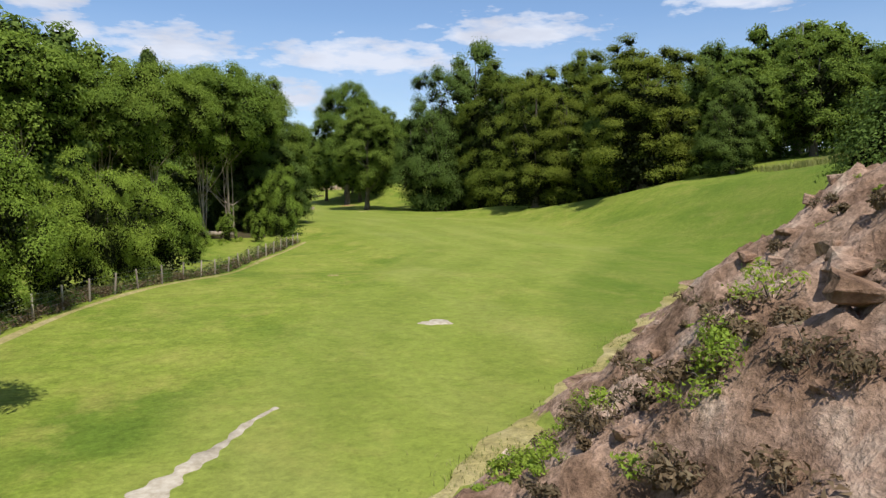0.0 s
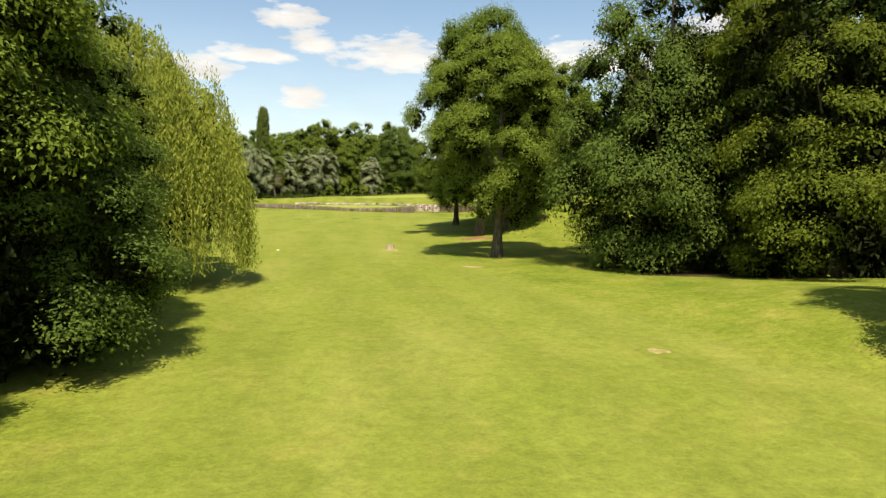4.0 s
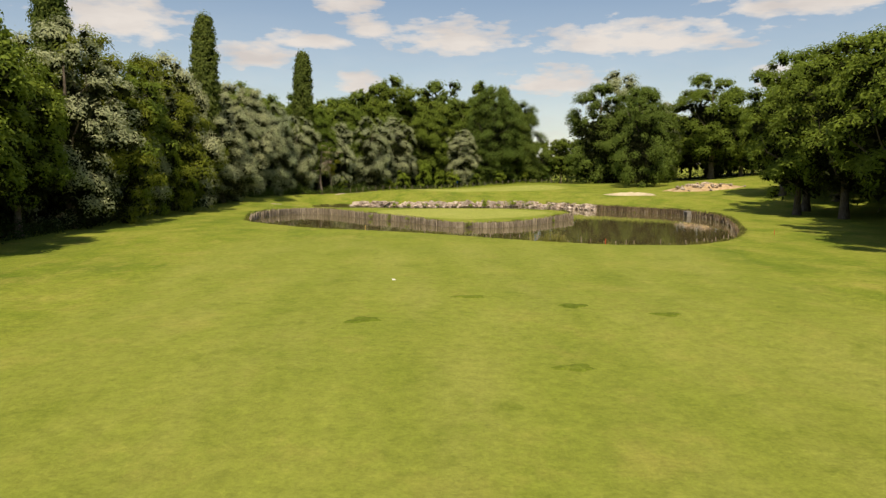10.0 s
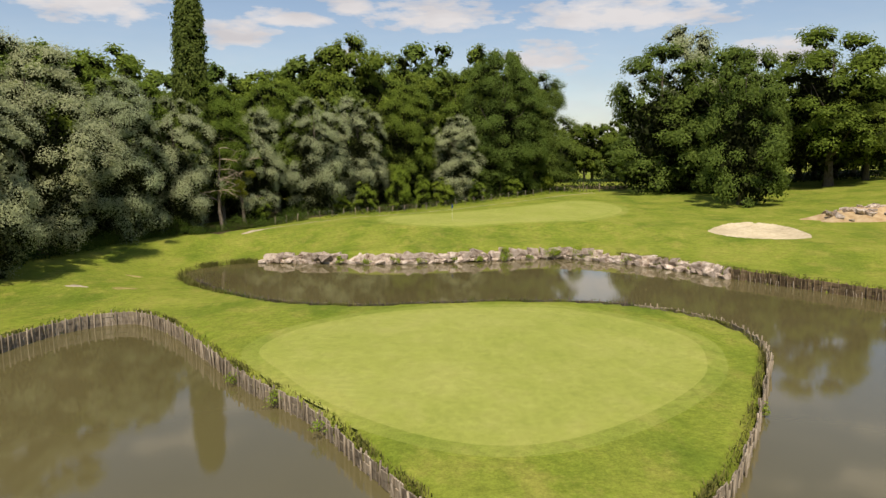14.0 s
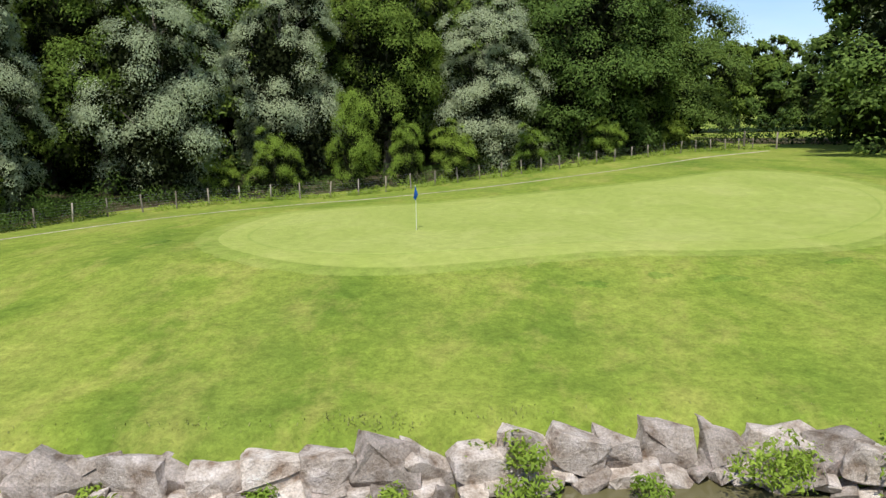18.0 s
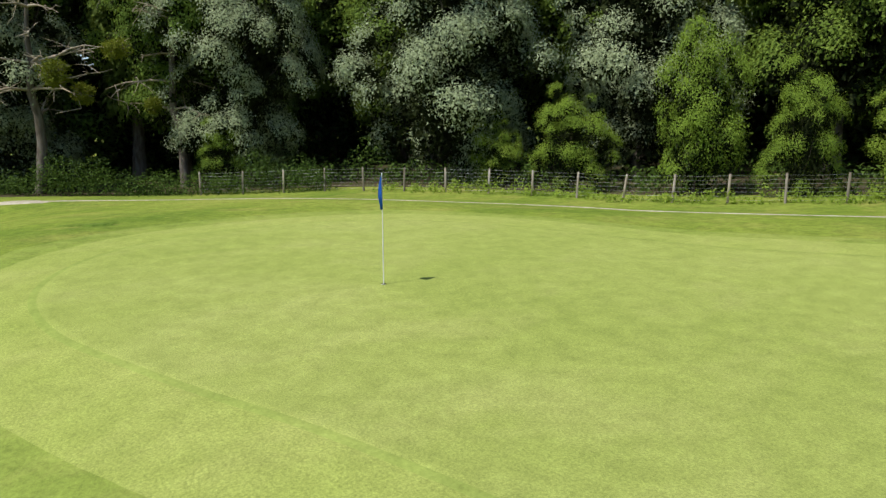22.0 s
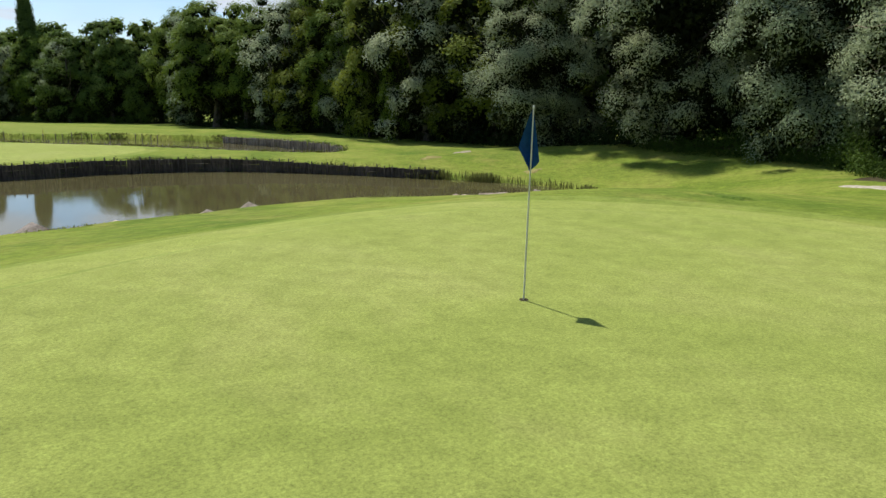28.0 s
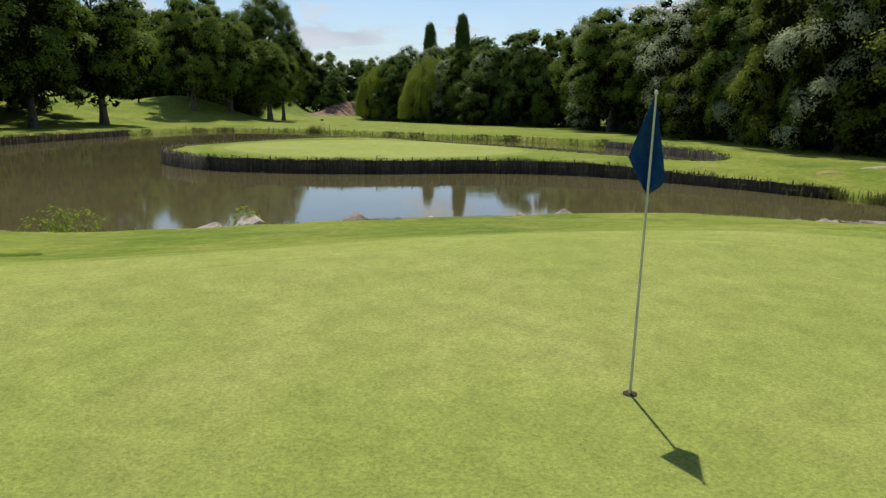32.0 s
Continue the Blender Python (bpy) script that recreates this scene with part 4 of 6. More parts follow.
# ---- flag ----
def build_flag():
    pin = new("flagstick")
    tagged(pin, "white flagstick with a blue flag standing in the hole", "flagstick")
    white = plain("white_paint", ((0.7, 0.7, 0.68), (0.8, 0.8, 0.78)), 8.0, 0.4, 0.4, 0.05, 0.001)
    blue = plain("blue_cloth", ((0.012, 0.05, 0.20), (0.02, 0.085, 0.30)), 14.0, 0.8, 0.1, 0.3, 0.005)
    v, f = tube([(0, 0, -0.1), (0, 0, 0.7), (0, 0, 1.4), (0, 0, 2.15)], [0.011, 0.0105, 0.009, 0.007], 10)
    part("pole", mesh_from("pole", v, f, white), pin)
    n = 15
    u, w = np.meshgrid(np.linspace(-1, 1, n), np.linspace(0, 1, n), indexing="ij")
    left = np.interp(w, (0, 0.2, 0.64, 0.9, 1), (0.006, 0.055, 0.148, 0.05, 0.004))
    right = np.interp(w, (0, 0.35, 0.87, 0.95, 1), (0.006, 0.045, 0.112, 0.06, 0.004))
    x = np.where(u < 0, u * left, u * right)
    y = 0.014 + 0.055 * (1 - u**2) * np.sin(math.pi * w.clip(0, 0.9)) + 0.018 * np.sin(5 * u + 3 * w) * w
    z = 2.125 - 0.66 * w + 0.05 * np.abs(u) * w * (1 - w)
    front = np.stack([x, y, z], -1).reshape(-1, 3)
    back = front - np.array([0, 0.004, 0])
    fa = grid_faces(n, n)
    part("flag_cloth", mesh_from("flag_cloth", *join([(front, fa), (back, fa[:, ::-1])]), blue), pin, "blue cloth flag hanging in folds")
    v, f = tube([(0, 0, 2.13), (0, 0, 2.145), (0, 0, 2.16), (0, 0, 2.168)], [0.006, 0.014, 0.012, 0.002], 10)
    part("finial", mesh_from("finial", v, f, white), pin)
    pin.matrix_basis = pose(0, 0, height_at(0, 0) + 0.035, 0, -0.4, 0) @ pose(0, 0, 0, 0, 0, 155)
    ang = np.arange(20) * math.pi / 10
    rim = [np.c_[0.054 * np.cos(ang), 0.054 * np.sin(ang), np.full(20, z)] for z in (0.0, -0.1)]
    cup = mesh_from("hole_cup", np.stack(rim, 1).reshape(-1, 3), grid_faces(20, 2, True), white)
    # flat disc just above the green, coloured dark as the hole's inner shade
    dark = np.c_[0.053 * np.cos(ang), 0.053 * np.sin(ang), np.full(20, 0.004)]
    part("hole_shade", mesh_from("hole_shade", np.concatenate([dark, [[0, 0, 0.004]]]), [(i, (i + 1) % 20, 20) for i in range(20)], SHADE_BROWN, False), None)
    shade_disc = bpy.data.objects["hole_shade"]
    ob = new("hole_cup", cup)
    shade_disc.parent = ob
    ob.matrix_basis = pose(0, 0, height_at(0, 0) + 0.038)
    tagged(ob, "round white-lined golf hole in the green", "golf hole")


build_flag()

# ---- pond edge ----


def facing(line):
    """Unit ways along and to the right of a line's run."""
    t = np.gradient(np.asarray(line, float), axis=0)
    t /= np.linalg.norm(t, axis=1)[:, None]
    return t, np.stack([t[:, 1], -t[:, 0]], 1)


def even(line, gap):
    """Points at even steps along a line."""
    line = np.asarray(line, float)
    run = np.r_[0, np.cumsum(np.linalg.norm(np.diff(line, axis=0), axis=1))]
    s = np.arange(0, run[-1], gap)
    return np.stack([np.interp(s, run, line[:, 0]), np.interp(s, run, line[:, 1])], 1)


def box_arrays(lx, ly, lz, bevel=0.0):
    """A box about the origin with its top edges drawn in."""
    x, y = lx / 2, ly / 2
    v = [(-x, -y, 0), (x, -y, 0), (x, y, 0), (-x, y, 0), (-x, -y, lz - bevel), (x, -y, lz - bevel), (x, y, lz - bevel), (-x, y, lz - bevel),
         (-x + bevel, -y + bevel, lz), (x - bevel, -y + bevel, lz), (x - bevel, y - bevel, lz), (-x + bevel, y - bevel, lz)]
    f = [(0, 3, 2, 1), (0, 1, 5, 4), (1, 2, 6, 5), (2, 3, 7, 6), (3, 0, 4, 7), (4, 5, 9, 8), (5, 6, 10, 9), (6, 7, 11, 10), (7, 4, 8, 11), (8, 9, 10, 11)]
    return np.array(v, float), np.array(f)


def stake_arrays(rng, high, r):
    zs = np.array([0, high * 0.5, high - r * 0.4, high])
    p = np.c_[np.cumsum(rng.normal(size=(4, 2)) * 0.006, 0), zs]
    return tube(p, [r, r * 0.97, r * 0.9, r * 0.35], 7)


def revetment(name, line, label, gap=0.46, mat=None):
    """Timber facing of a bank: boards with a stake before each joint, each a part."""
    rng = np.random.default_rng(11)
    mat = mat or POST
    thing = tagged(new(name), label, "retaining wall")
    boards = []
    for k in range(5):
        h = 1.35
        pieces = []
        for row in range(4):
            bx, bf = box_arrays(gap * 1.02, 0.05 + 0.02 * rng.random(), h / 4 * 0.97, 0.015)
            bx[:, 2] += row * h / 4
            bx[:, 1] += rng.normal() * 0.012
            bx += rng.normal(size=bx.shape) * 0.006
            pieces.append((bx, bf))
        boards.append(mesh_from("board", *join(pieces), mat, False))
    stakes = [mesh_from("stake", *stake_arrays(rng, 1.5 + 0.05 * k, 0.05), mat) for k in range(4)]
    pts = even(line, gap)
    t, n = facing(pts)
    for i, (x, y) in enumerate(pts):
        a = math.degrees(math.atan2(t[i, 1], t[i, 0]))
        top = height_at(x + n[i, 0] * 0.9, y + n[i, 1] * 0.9)
        top = min(max(top, WATER_Z + 0.65), WATER_Z + 1.0)
        part("board", boards[i % 5], thing, m=pose(x, y, top - 1.33 + rng.normal() * 0.02, rng.normal() * 2, rng.normal() * 0.6, a))
        part("stake", stakes[i % 4], thing, m=pose(x - n[i, 0] * 0.07, y - n[i, 1] * 0.07, top - 1.42 + rng.normal() * 0.03, rng.normal() * 2.5, rng.normal() * 2.5, a))
    return thing


PEN = curve_loop(PENINSULA + SOUTH_SHORE[:1], 10, False)
# south face of the peninsula and the west bay; then its north face
cut = int(np.argmin(np.hypot(PEN[:, 0] - 11.5, PEN[:, 1] + 46.8)))
SOUTH_FACE, NORTH_FACE = PEN[cut:], PEN[: cut + 1]
revetment("timber_revetment", SOUTH_FACE, "weathered grey timber boards and stakes facing the peninsula bank", 0.5)


def stakes_along(name, line, gap, high, r, seed, label, into=0.1, jitter=0.25):
    """Loose rows of stakes at the water's edge, joined."""
    rng = np.random.default_rng(seed)
    pts = even(line, gap)
    t, n = facing(pts)
    pieces = []
    for i, (x, y) in enumerate(pts):
        if rng.random() < 0.15:
            continue
        v, f = stake_arrays(rng, high * rng.uniform(0.75, 1.15), r * rng.uniform(0.8, 1.2))
        v[:, :2] += v[:, 2:] * rng.normal(size=2) * 0.06
        x, y = x - n[i, 0] * into + rng.normal() * jitter * gap, y - n[i, 1] * into
        pieces.append((v + np.array([x, y, WATER_Z - 0.35]), f))
    ob = new(name, mesh_from(name, *join(pieces), POST))
    return tagged(ob, label, "stakes", kind="stuff")


# same boards as the south face, painted darker as the shaded side
revetment("timber_revetment", NORTH_FACE, "weathered timber boards facing the peninsula's north bank, coloured dark for shade", 0.6, SHADED_POST)
stakes_along("bank_stakes", curve_loop(SOUTH_SHORE, 8, False)[8:], 1.0, 1.1, 0.045, 42, "thin wooden stakes standing along the near shore", -0.05, 0.15)
EAST_BANK = curve_loop(EAST_SHORE + NORTH_SHORE[:2], 8, False)
revetment("timber_revetment", EAST_BANK, "low brown timber boards and leaning stakes facing the pond's far bank", 0.6, BROWN_POST)
stakes_along("bank_stakes", EAST_BANK, 0.5, 0.9, 0.04, 43, "leaning wooden stakes along the pond's far bank", 0.12)


def tufts(name, line, count, seed, label, mat, length=(0.3, 0.8), spread=0.35, into=0.1, droop=0.5, width=0.03):
    """Grass and reed blades along a line, joined: each blade bends over."""
    rng = np.random.default_rng(seed)
    pts = even(line, 0.25)
    t, n = facing(pts)
    # clumps of uneven density
    w = 0.15 + np.clip(np.sin(np.arange(len(pts)) * 0.37 + seed) + np.sin(np.arange(len(pts)) * 0.11 + 2 * seed), 0, 2)
    i = rng.choice(len(pts), count, p=w / w.sum())
    base = pts[i] + t[i] * rng.normal(size=(count, 1)) * 0.2 - n[i] * (into + rng.normal(size=(count, 1)) * spread)
    z = ground(base[:, 0], base[:, 1])
    z = np.where(base[:, 1] > -110, np.maximum(z, WATER_Z + 0.02), z) - 0.03
    ln = rng.uniform(length[0], length[1], count)
    a = rng.random(count) * 2 * math.pi
    d = np.stack([np.cos(a), np.sin(a)], 1)
    side = np.stack([-d[:, 1], d[:, 0]], 1) * (width * ln / length[1])[:, None]
    lean = rng.uniform(0.1, droop, count)
    mid = np.c_[base + d * (ln * lean * 0.4)[:, None], z + ln * 0.6]
    tip = np.c_[base + d * (ln * lean)[:, None], z + ln * (1 - 0.3 * lean)]
    b0, b1 = np.c_[base - side, z], np.c_[base + side, z]
    m0, m1 = mid - np.c_[side * 0.7, np.zeros(count)], mid + np.c_[side * 0.7, np.zeros(count)]
    v2 = np.stack([b0, b1, m1, m0, tip - side[:, [0, 1, 1]] * np.array([0.15, 0.15, 0]), tip + side[:, [0, 1, 1]] * np.array([0.15, 0.15, 0])], 1).reshape(-1, 3)
    k = np.arange(count)[:, None] * 6
    f = np.concatenate([k + np.array([[0, 1, 2, 3]]), k + np.array([[3, 2, 5, 4]])])
    return tagged(new(name, mesh_from(name, v2, f, mat, False)), label, "grass", kind="stuff")


OUTER = curve_loop(SOUTH_SHORE + EAST_SHORE + NORTH_SHORE[:4], 8, False)
tufts("bank_grass", OUTER, 9000, 51, "long grass and reeds along the pond bank", LEAF["sedge"], (0.1, 0.36), 0.2, -0.35)
tufts("bank_grass", curve_loop(NORTH_SHORE[9:] + PENINSULA[:2], 8, False), 4200, 52, "reeds and dry grass at the pond's west corner", LEAF["sedge"], (0.2, 0.65), 0.25, -0.3)
tufts("bank_grass", PEN, 9000, 53, "grass hanging over the edge of the peninsula", LEAF["sedge"], (0.1, 0.3), 0.1, -0.3, 0.9)
tufts("reed_clump", [(3.5, -98.0), (6.5, -99.7)], 260, 54, "tall thin reeds standing in the shallows", LEAF["reed"], (0.5, 1.2), 0.25, 0.2)


def plants(name, spots, seed, label, mat=None, size=0.13, squash=0.8, dense=420, category="plant"):
    """Leafy clumps, one thing each."""
    rng = np.random.default_rng(seed)
    for x, y, z, r in spots:
        c = rng.normal(size=(7, 3)) * r * np.array([0.5, 0.5, 0.3]) + np.array([0, 0, r * 0.55])
        v, f = leaves(rng, c, np.full(7, r * 0.5), int(dense * max(r, 0.4)), size, squash=squash)
        v[:, 2] = np.maximum(v[:, 2], -0.1)
        ob = tagged(new(name), label, category)
        ob.matrix_basis = pose(x, y, height_at(x, y) if z is None else z)
        part("foliage", mesh_from("foliage", v, f, mat or LEAF["shrub"], False), ob)
        stems = [tube([(0, 0, -0.15), p * 0.5, p], [0.012, 0.009, 0.004], 4) for p in c]
        part("stems", mesh_from("stems", *join(stems), BARK), ob)


plants("waterside_plant", [(-8.8, -67.9, -2.95, 0.55), (-1.2, -77.9, -2.95, 0.6), (-11.5, -64.6, -2.9, 0.5), (-14.6, -60.8, -2.9, 0.5), (11.2, -66.6, -2.95, 0.45), (15.9, -55.5, -2.9, 0.5)], 61, "leafy green plant growing out of the timber bank")
plants("waterside_plant", [(5.1, -18.6, -2.9, 0.75), (5.15, -18.3, -2.4, 0.5), (10.6, -17.9, -2.75, 0.95), (13.6, -17.8, -2.8, 1.0), (15.0, -18.8, -2.9, 0.7), (-4.4, -19.9, -3.0, 0.55), (-7.5, -20.2, -3.0, 0.5), (18.3, -21.9, -3.0, 0.7), (-13.5, -19.6, -2.95, 0.5), (2.2, -19.4, -3.0, 0.5), (-0.9, -19.5, -3.0, 0.45), (7.9, -18.4, -2.9, 0.45), (-10.5, -20.2, -3.0, 0.45)], 62, "leafy green plant growing between the stones of the wall", size=0.15, dense=700)
plants("waterside_plant", [(3.9, -17.9, -2.5, 0.35), (11.2, -17.4, -2.7, 0.5)], 63, "small leafy sprig at the water's edge", size=0.16)


# ---- stone wall ----
def stone_mesh(rng, lx, ly, lz, points=16):
    """An angular block: the hull of points scattered near the faces of a box."""
    bm = bmesh.new()
    for k in range(points):
        p = rng.uniform(-0.5, 0.5, 3)
        ax = rng.integers(3)
        p[ax] = 0.5 * (1 if rng.random() < 0.5 else -1) * rng.uniform(0.86, 1.0)
        p[(ax + 1) % 3] = np.sign(p[(ax + 1) % 3]) * rng.uniform(0.22, 0.46)
        bm.verts.new(p * (lx, ly, lz))
    out = bmesh.ops.convex_hull(bm, input=bm.verts[:])
    bmesh.ops.delete(bm, geom=list({g for g in out["geom_interior"] + out["geom_unused"] if isinstance(g, bmesh.types.BMVert)}), context="VERTS")
    bmesh.ops.subdivide_edges(bm, edges=[e for e in bm.edges if e.calc_length() > 0.42 * lx], cuts=1)
    for vert in bm.verts:
        vert.co += Vector(rng.normal(size=3)) * 0.028 * lz
    bmesh.ops.bevel(bm, geom=bm.edges[:], offset=0.02 * lx, segments=1, affect="EDGES", profile=0.5, clamp_overlap=True)
    me = bpy.data.meshes.new("stone")
    bm.to_mesh(me)
    bm.free()
    me.materials.append(ROCK)
    return me


def stone_wall():
    """Dry wall of limestone blocks at the foot of the flag green, a large course over a small one."""
    rng = np.random.default_rng(71)
    wall = tagged(new("stone_wall"), "dry wall of pale grey limestone blocks along the water", "stone wall")
    line = curve_loop(NORTH_SHORE[1:11], 10, False)
    big = [stone_mesh(rng, 1.5 * rng.uniform(0.8, 1.3), 1.0, 0.95 * rng.uniform(0.85, 1.2)) for _ in range(9)]
    small = [stone_mesh(rng, 0.95 * rng.uniform(0.8, 1.3), 0.8, 0.5 * rng.uniform(0.8, 1.2)) for _ in range(8)]
    total = np.linalg.norm(np.diff(line, axis=0), axis=1).sum()
    pts = even(line, 0.1)
    t, n = facing(pts)
    s = 0.3
    while s < total - 0.3:
        i = min(int(s / 0.1), len(pts) - 1)
        a = math.degrees(math.atan2(t[i, 1], t[i, 0]))
        k = rng.uniform(0.7, 1.15)
        p = pts[i] - n[i] * (-0.42 + rng.normal() * 0.08)
        part("stone", big[rng.integers(9)], wall, m=pose(p[0], p[1], WATER_Z + 0.64 + rng.normal() * 0.06, rng.normal() * 12, rng.normal() * 12, a + rng.choice((0, 180)) + rng.normal() * 9) @ Matrix.Diagonal((k, k, k, 1)))
        s += 1.12 * k
    s = 0.0
    while s < total:
        i = min(int(s / 0.1), len(pts) - 1)
        a = math.degrees(math.atan2(t[i, 1], t[i, 0]))
        k = rng.uniform(0.7, 1.3)
        p = pts[i] - n[i] * (0.08 + rng.normal() * 0.08)
        part("stone", small[rng.integers(8)], wall, m=pose(p[0], p[1], WATER_Z + 0.17 + rng.normal() * 0.06, rng.normal() * 16, rng.normal() * 16, a + rng.normal() * 14) @ Matrix.Diagonal((k, k, k, 1)))
        s += 0.62 * k
    for x, y, z, k in ((-15.3, -18.2, -2.45, 1.5), (1.8, -17.7, -2.2, 0.6), (11.9, -16.6, -2.3, 1.0)):
        part("stone", big[rng.integers(9)], wall, m=pose(x, y, z, 0, 0, rng.uniform(0, 180)) @ Matrix.Diagonal((k * 1.5, k, k * 0.5, 1)))


stone_wall()
shore_top = curve_loop(NORTH_SHORE[1:11], 8, False)
tufts("bank_grass", shore_top, 3500, 57, "short dry grass along the top of the stone wall", LEAF["reed"], (0.03, 0.10), 0.4, -1.0, 0.9, 0.02)


# ---- fences ----
def wire_fence(name, line, gap, high, label, seed, wires=6, thick=0.055):
    """Wooden posts with strands of wire and thin uprights between them."""
    rng = np.random.default_rng(seed)
    fence = tagged(new(name), label, "fence")
    pts = even(line, gap)
    posts = [mesh_from("post", *stake_arrays(rng, high + 0.4, thick), POST) for _ in range(4)]
    tops = []
    for i, (x, y) in enumerate(pts):
        z = height_at(x, y)
        part("post", posts[i % 4], fence, m=pose(x, y, z - 0.4, rng.normal() * 2.5, rng.normal() * 2.5, rng.uniform(0, 360)))
        tops.append((x, y, z))
    tops = np.array(tops)
    for k in range(wires):
        h = high * (0.12 + 0.82 * k / max(wires - 1, 1))
        path = []
        for a, b in zip(tops[:-1], tops[1:]):
            for s in (0, 0.5):
                path.append(a + (b - a) * s + np.array([0, 0, h - 0.03 * math.sin(math.pi * s)]))
        path.append(tops[-1] + np.array([0, 0, h]))
        v, f = tube(path, np.full(len(path), 0.004), 4)
        part("wire", mesh_from("wire", v, f, WIRE), fence)
    return fence


FENCE_LINE = curve_loop([(-25.2, 3.6), (-22.7, 7.0), (-21.1, 9.0), (-16.5, 12.8), (-11.9, 16.0), (-6.1, 18.4), (1.0, 23.5), (12, 32), (24, 40.5), (31, 45.5)], 8, False)
wire_fence("wire_fence", FENCE_LINE, 2.15, 1.2, "grey wooden posts with sheep wire in front of the wood", 81, 7)
START_FENCE = curve_loop([(-29.5, -301), (-25.4, -289), (-20.5, -279.5), (-14.5, -266), (-8.8, -252.5)], 8, False)
wire_fence("wire_fence", START_FENCE, 2.6, 1.15, "wooden posts with wire beside the first fairway", 82, 5)


def fence_foot():
    """Brown weeds and a tan strip of dry grass along the fence beside the first fairway."""
    hedge("fence_weeds", START_FENCE, 16000, 0.75, 0.9, 171, "brown and green weeds along the fence", LEAF["dead"], 0.12)
    hedge("fence_weeds", START_FENCE, 9000, 0.8, 1.2, 172, "low green weeds along the fence", LEAF["bramble"], 0.13)
    strip("dry_turf_edge", START_FENCE[:, :2] + np.array([0.55, -0.2]), 0.5 + 0.15 * np.sin(np.arange(len(START_FENCE)) * 0.9), DRY_TURF, 0.05, "tan dry grass along the foot of the fence", "grass", 5)


def rail_fence(line, gap, high, label, seed):
    rng = np.random.default_rng(seed)
    fence = tagged(new("rail_fence"), label, "fence")
    pts = even(line, gap)
    post = mesh_from("post", *stake_arrays(rng, high + 0.4, 0.07), POST)
    z = [height_at(x, y) for x, y in pts]
    for (x, y), h in zip(pts, z):
        part("post", post, fence, m=pose(x, y, h - 0.4, rng.normal() * 2, rng.normal() * 2, 0))
    for i in range(len(pts) - 1):
        for k in (0.5, 0.92):
            v, f = tube([(*pts[i], z[i] + high * k), (*pts[i + 1], z[i + 1] + high * k)], [0.045, 0.04], 6)
            part("rail", mesh_from("rail", v, f, POST), fence)


rail_fence([(47, 44), (64, 38)], 2.6, 1.3, "wooden post and rail fence under the trees", 83)
rail_fence([(84, 24), (96, 20)], 2.6, 1.3, "wooden post and rail fence behind the spoil heap", 84)


def gate_posts():
    rng = np.random.default_rng(85)
    gate = tagged(new("gate"), "two tall wooden gate posts at a gap in the wood", "gate")
    for x, y in ((32.6, 46.3), (29.6, 47.6)):
        part("post", mesh_from("post", *stake_arrays(rng, 2.2, 0.10), POST), gate, m=pose(x, y, height_at(x, y) - 0.4))


gate_posts()


# ---- undergrowth ----
def hedge(name, line, count, high, depth, seed, label, mat, size=0.16):
    """A band of leafy undergrowth along a line, joined."""
    rng = np.random.default_rng(seed)
    pts = even(line, 0.5)
    t, n = facing(pts)
    c, r = [], []
    for i in range(len(pts)):
        for k in range(3):
            h = high * rng.uniform(0.55, 1.15) * (0.75 + 0.4 * math.sin(i * 0.31 + seed))
            p = pts[i] - n[i] * rng.uniform(0, depth) + t[i] * rng.normal() * 0.3
            rad = rng.uniform(0.35, 0.6) * max(0.5, high / 1.6)
            c.append((p[0], p[1], height_at(*p) + max(rad * 0.5, (h - rad) * rng.random())))
            r.append(rad)
    v, f = leaves(rng, c, r, count, size, squash=1.0, droop=0.6)
    return tagged(new(name, mesh_from(name, v, f, mat, False)), label, "undergrowth", kind="stuff")


hedge("ivy_hedge", curve_loop([(-41, -26), (-38, -13), (-31.5, -6.5), (-27.6, -0.5), (-24.8, 4.2), (-21.5, 9.0)], 8, False), 34000, 2.35, 1.0, 91, "dark ivy and brambles over the fence of the wood", LEAF["bramble"], 0.13)
hedge("undergrowth", FENCE_LINE[20:] + np.array([0.4, -0.4]), 9000, 0.85, 1.2, 92, "low brambles and nettles along the fence", LEAF["shrub"], 0.15)
hedge("undergrowth", FENCE_LINE[6:] + np.array([-1.8, 1.8]), 16000, 2.4, 2.5, 93, "leafy bushes behind the fence", LEAF["bramble"], 0.2)
# shade at the wood's foot is put into the leaf colour
hedge("undergrowth", curve_loop([(-43, -132), (-43, -90), (-44.5, -60), (-43, -40), (-41, -27)], 8, False), 12000, 2.6, 1.5, 94, "undergrowth at the foot of the west wood, coloured near black for shade", LEAF["ivy"], 0.3)
hedge("undergrowth", curve_loop([(-7.5, -246), (-7.5, -232), (-7.5, -219), (-10, -203), (-16, -190), (-26, -165), (-40, -138)], 8, False), 15000, 2.8, 2.0, 95, "dark undergrowth at the edge of the wood", LEAF["bramble"], 0.26)
hedge("undergrowth", START_FENCE + np.array([-0.6, 0.3]), 9000, 0.9, 1.4, 96, "rough grass and weeds along the fence", LEAF["reed"], 0.18)


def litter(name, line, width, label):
    strip(name, line, width, SHADE_BROWN, 0.04, label, "ground", 8)


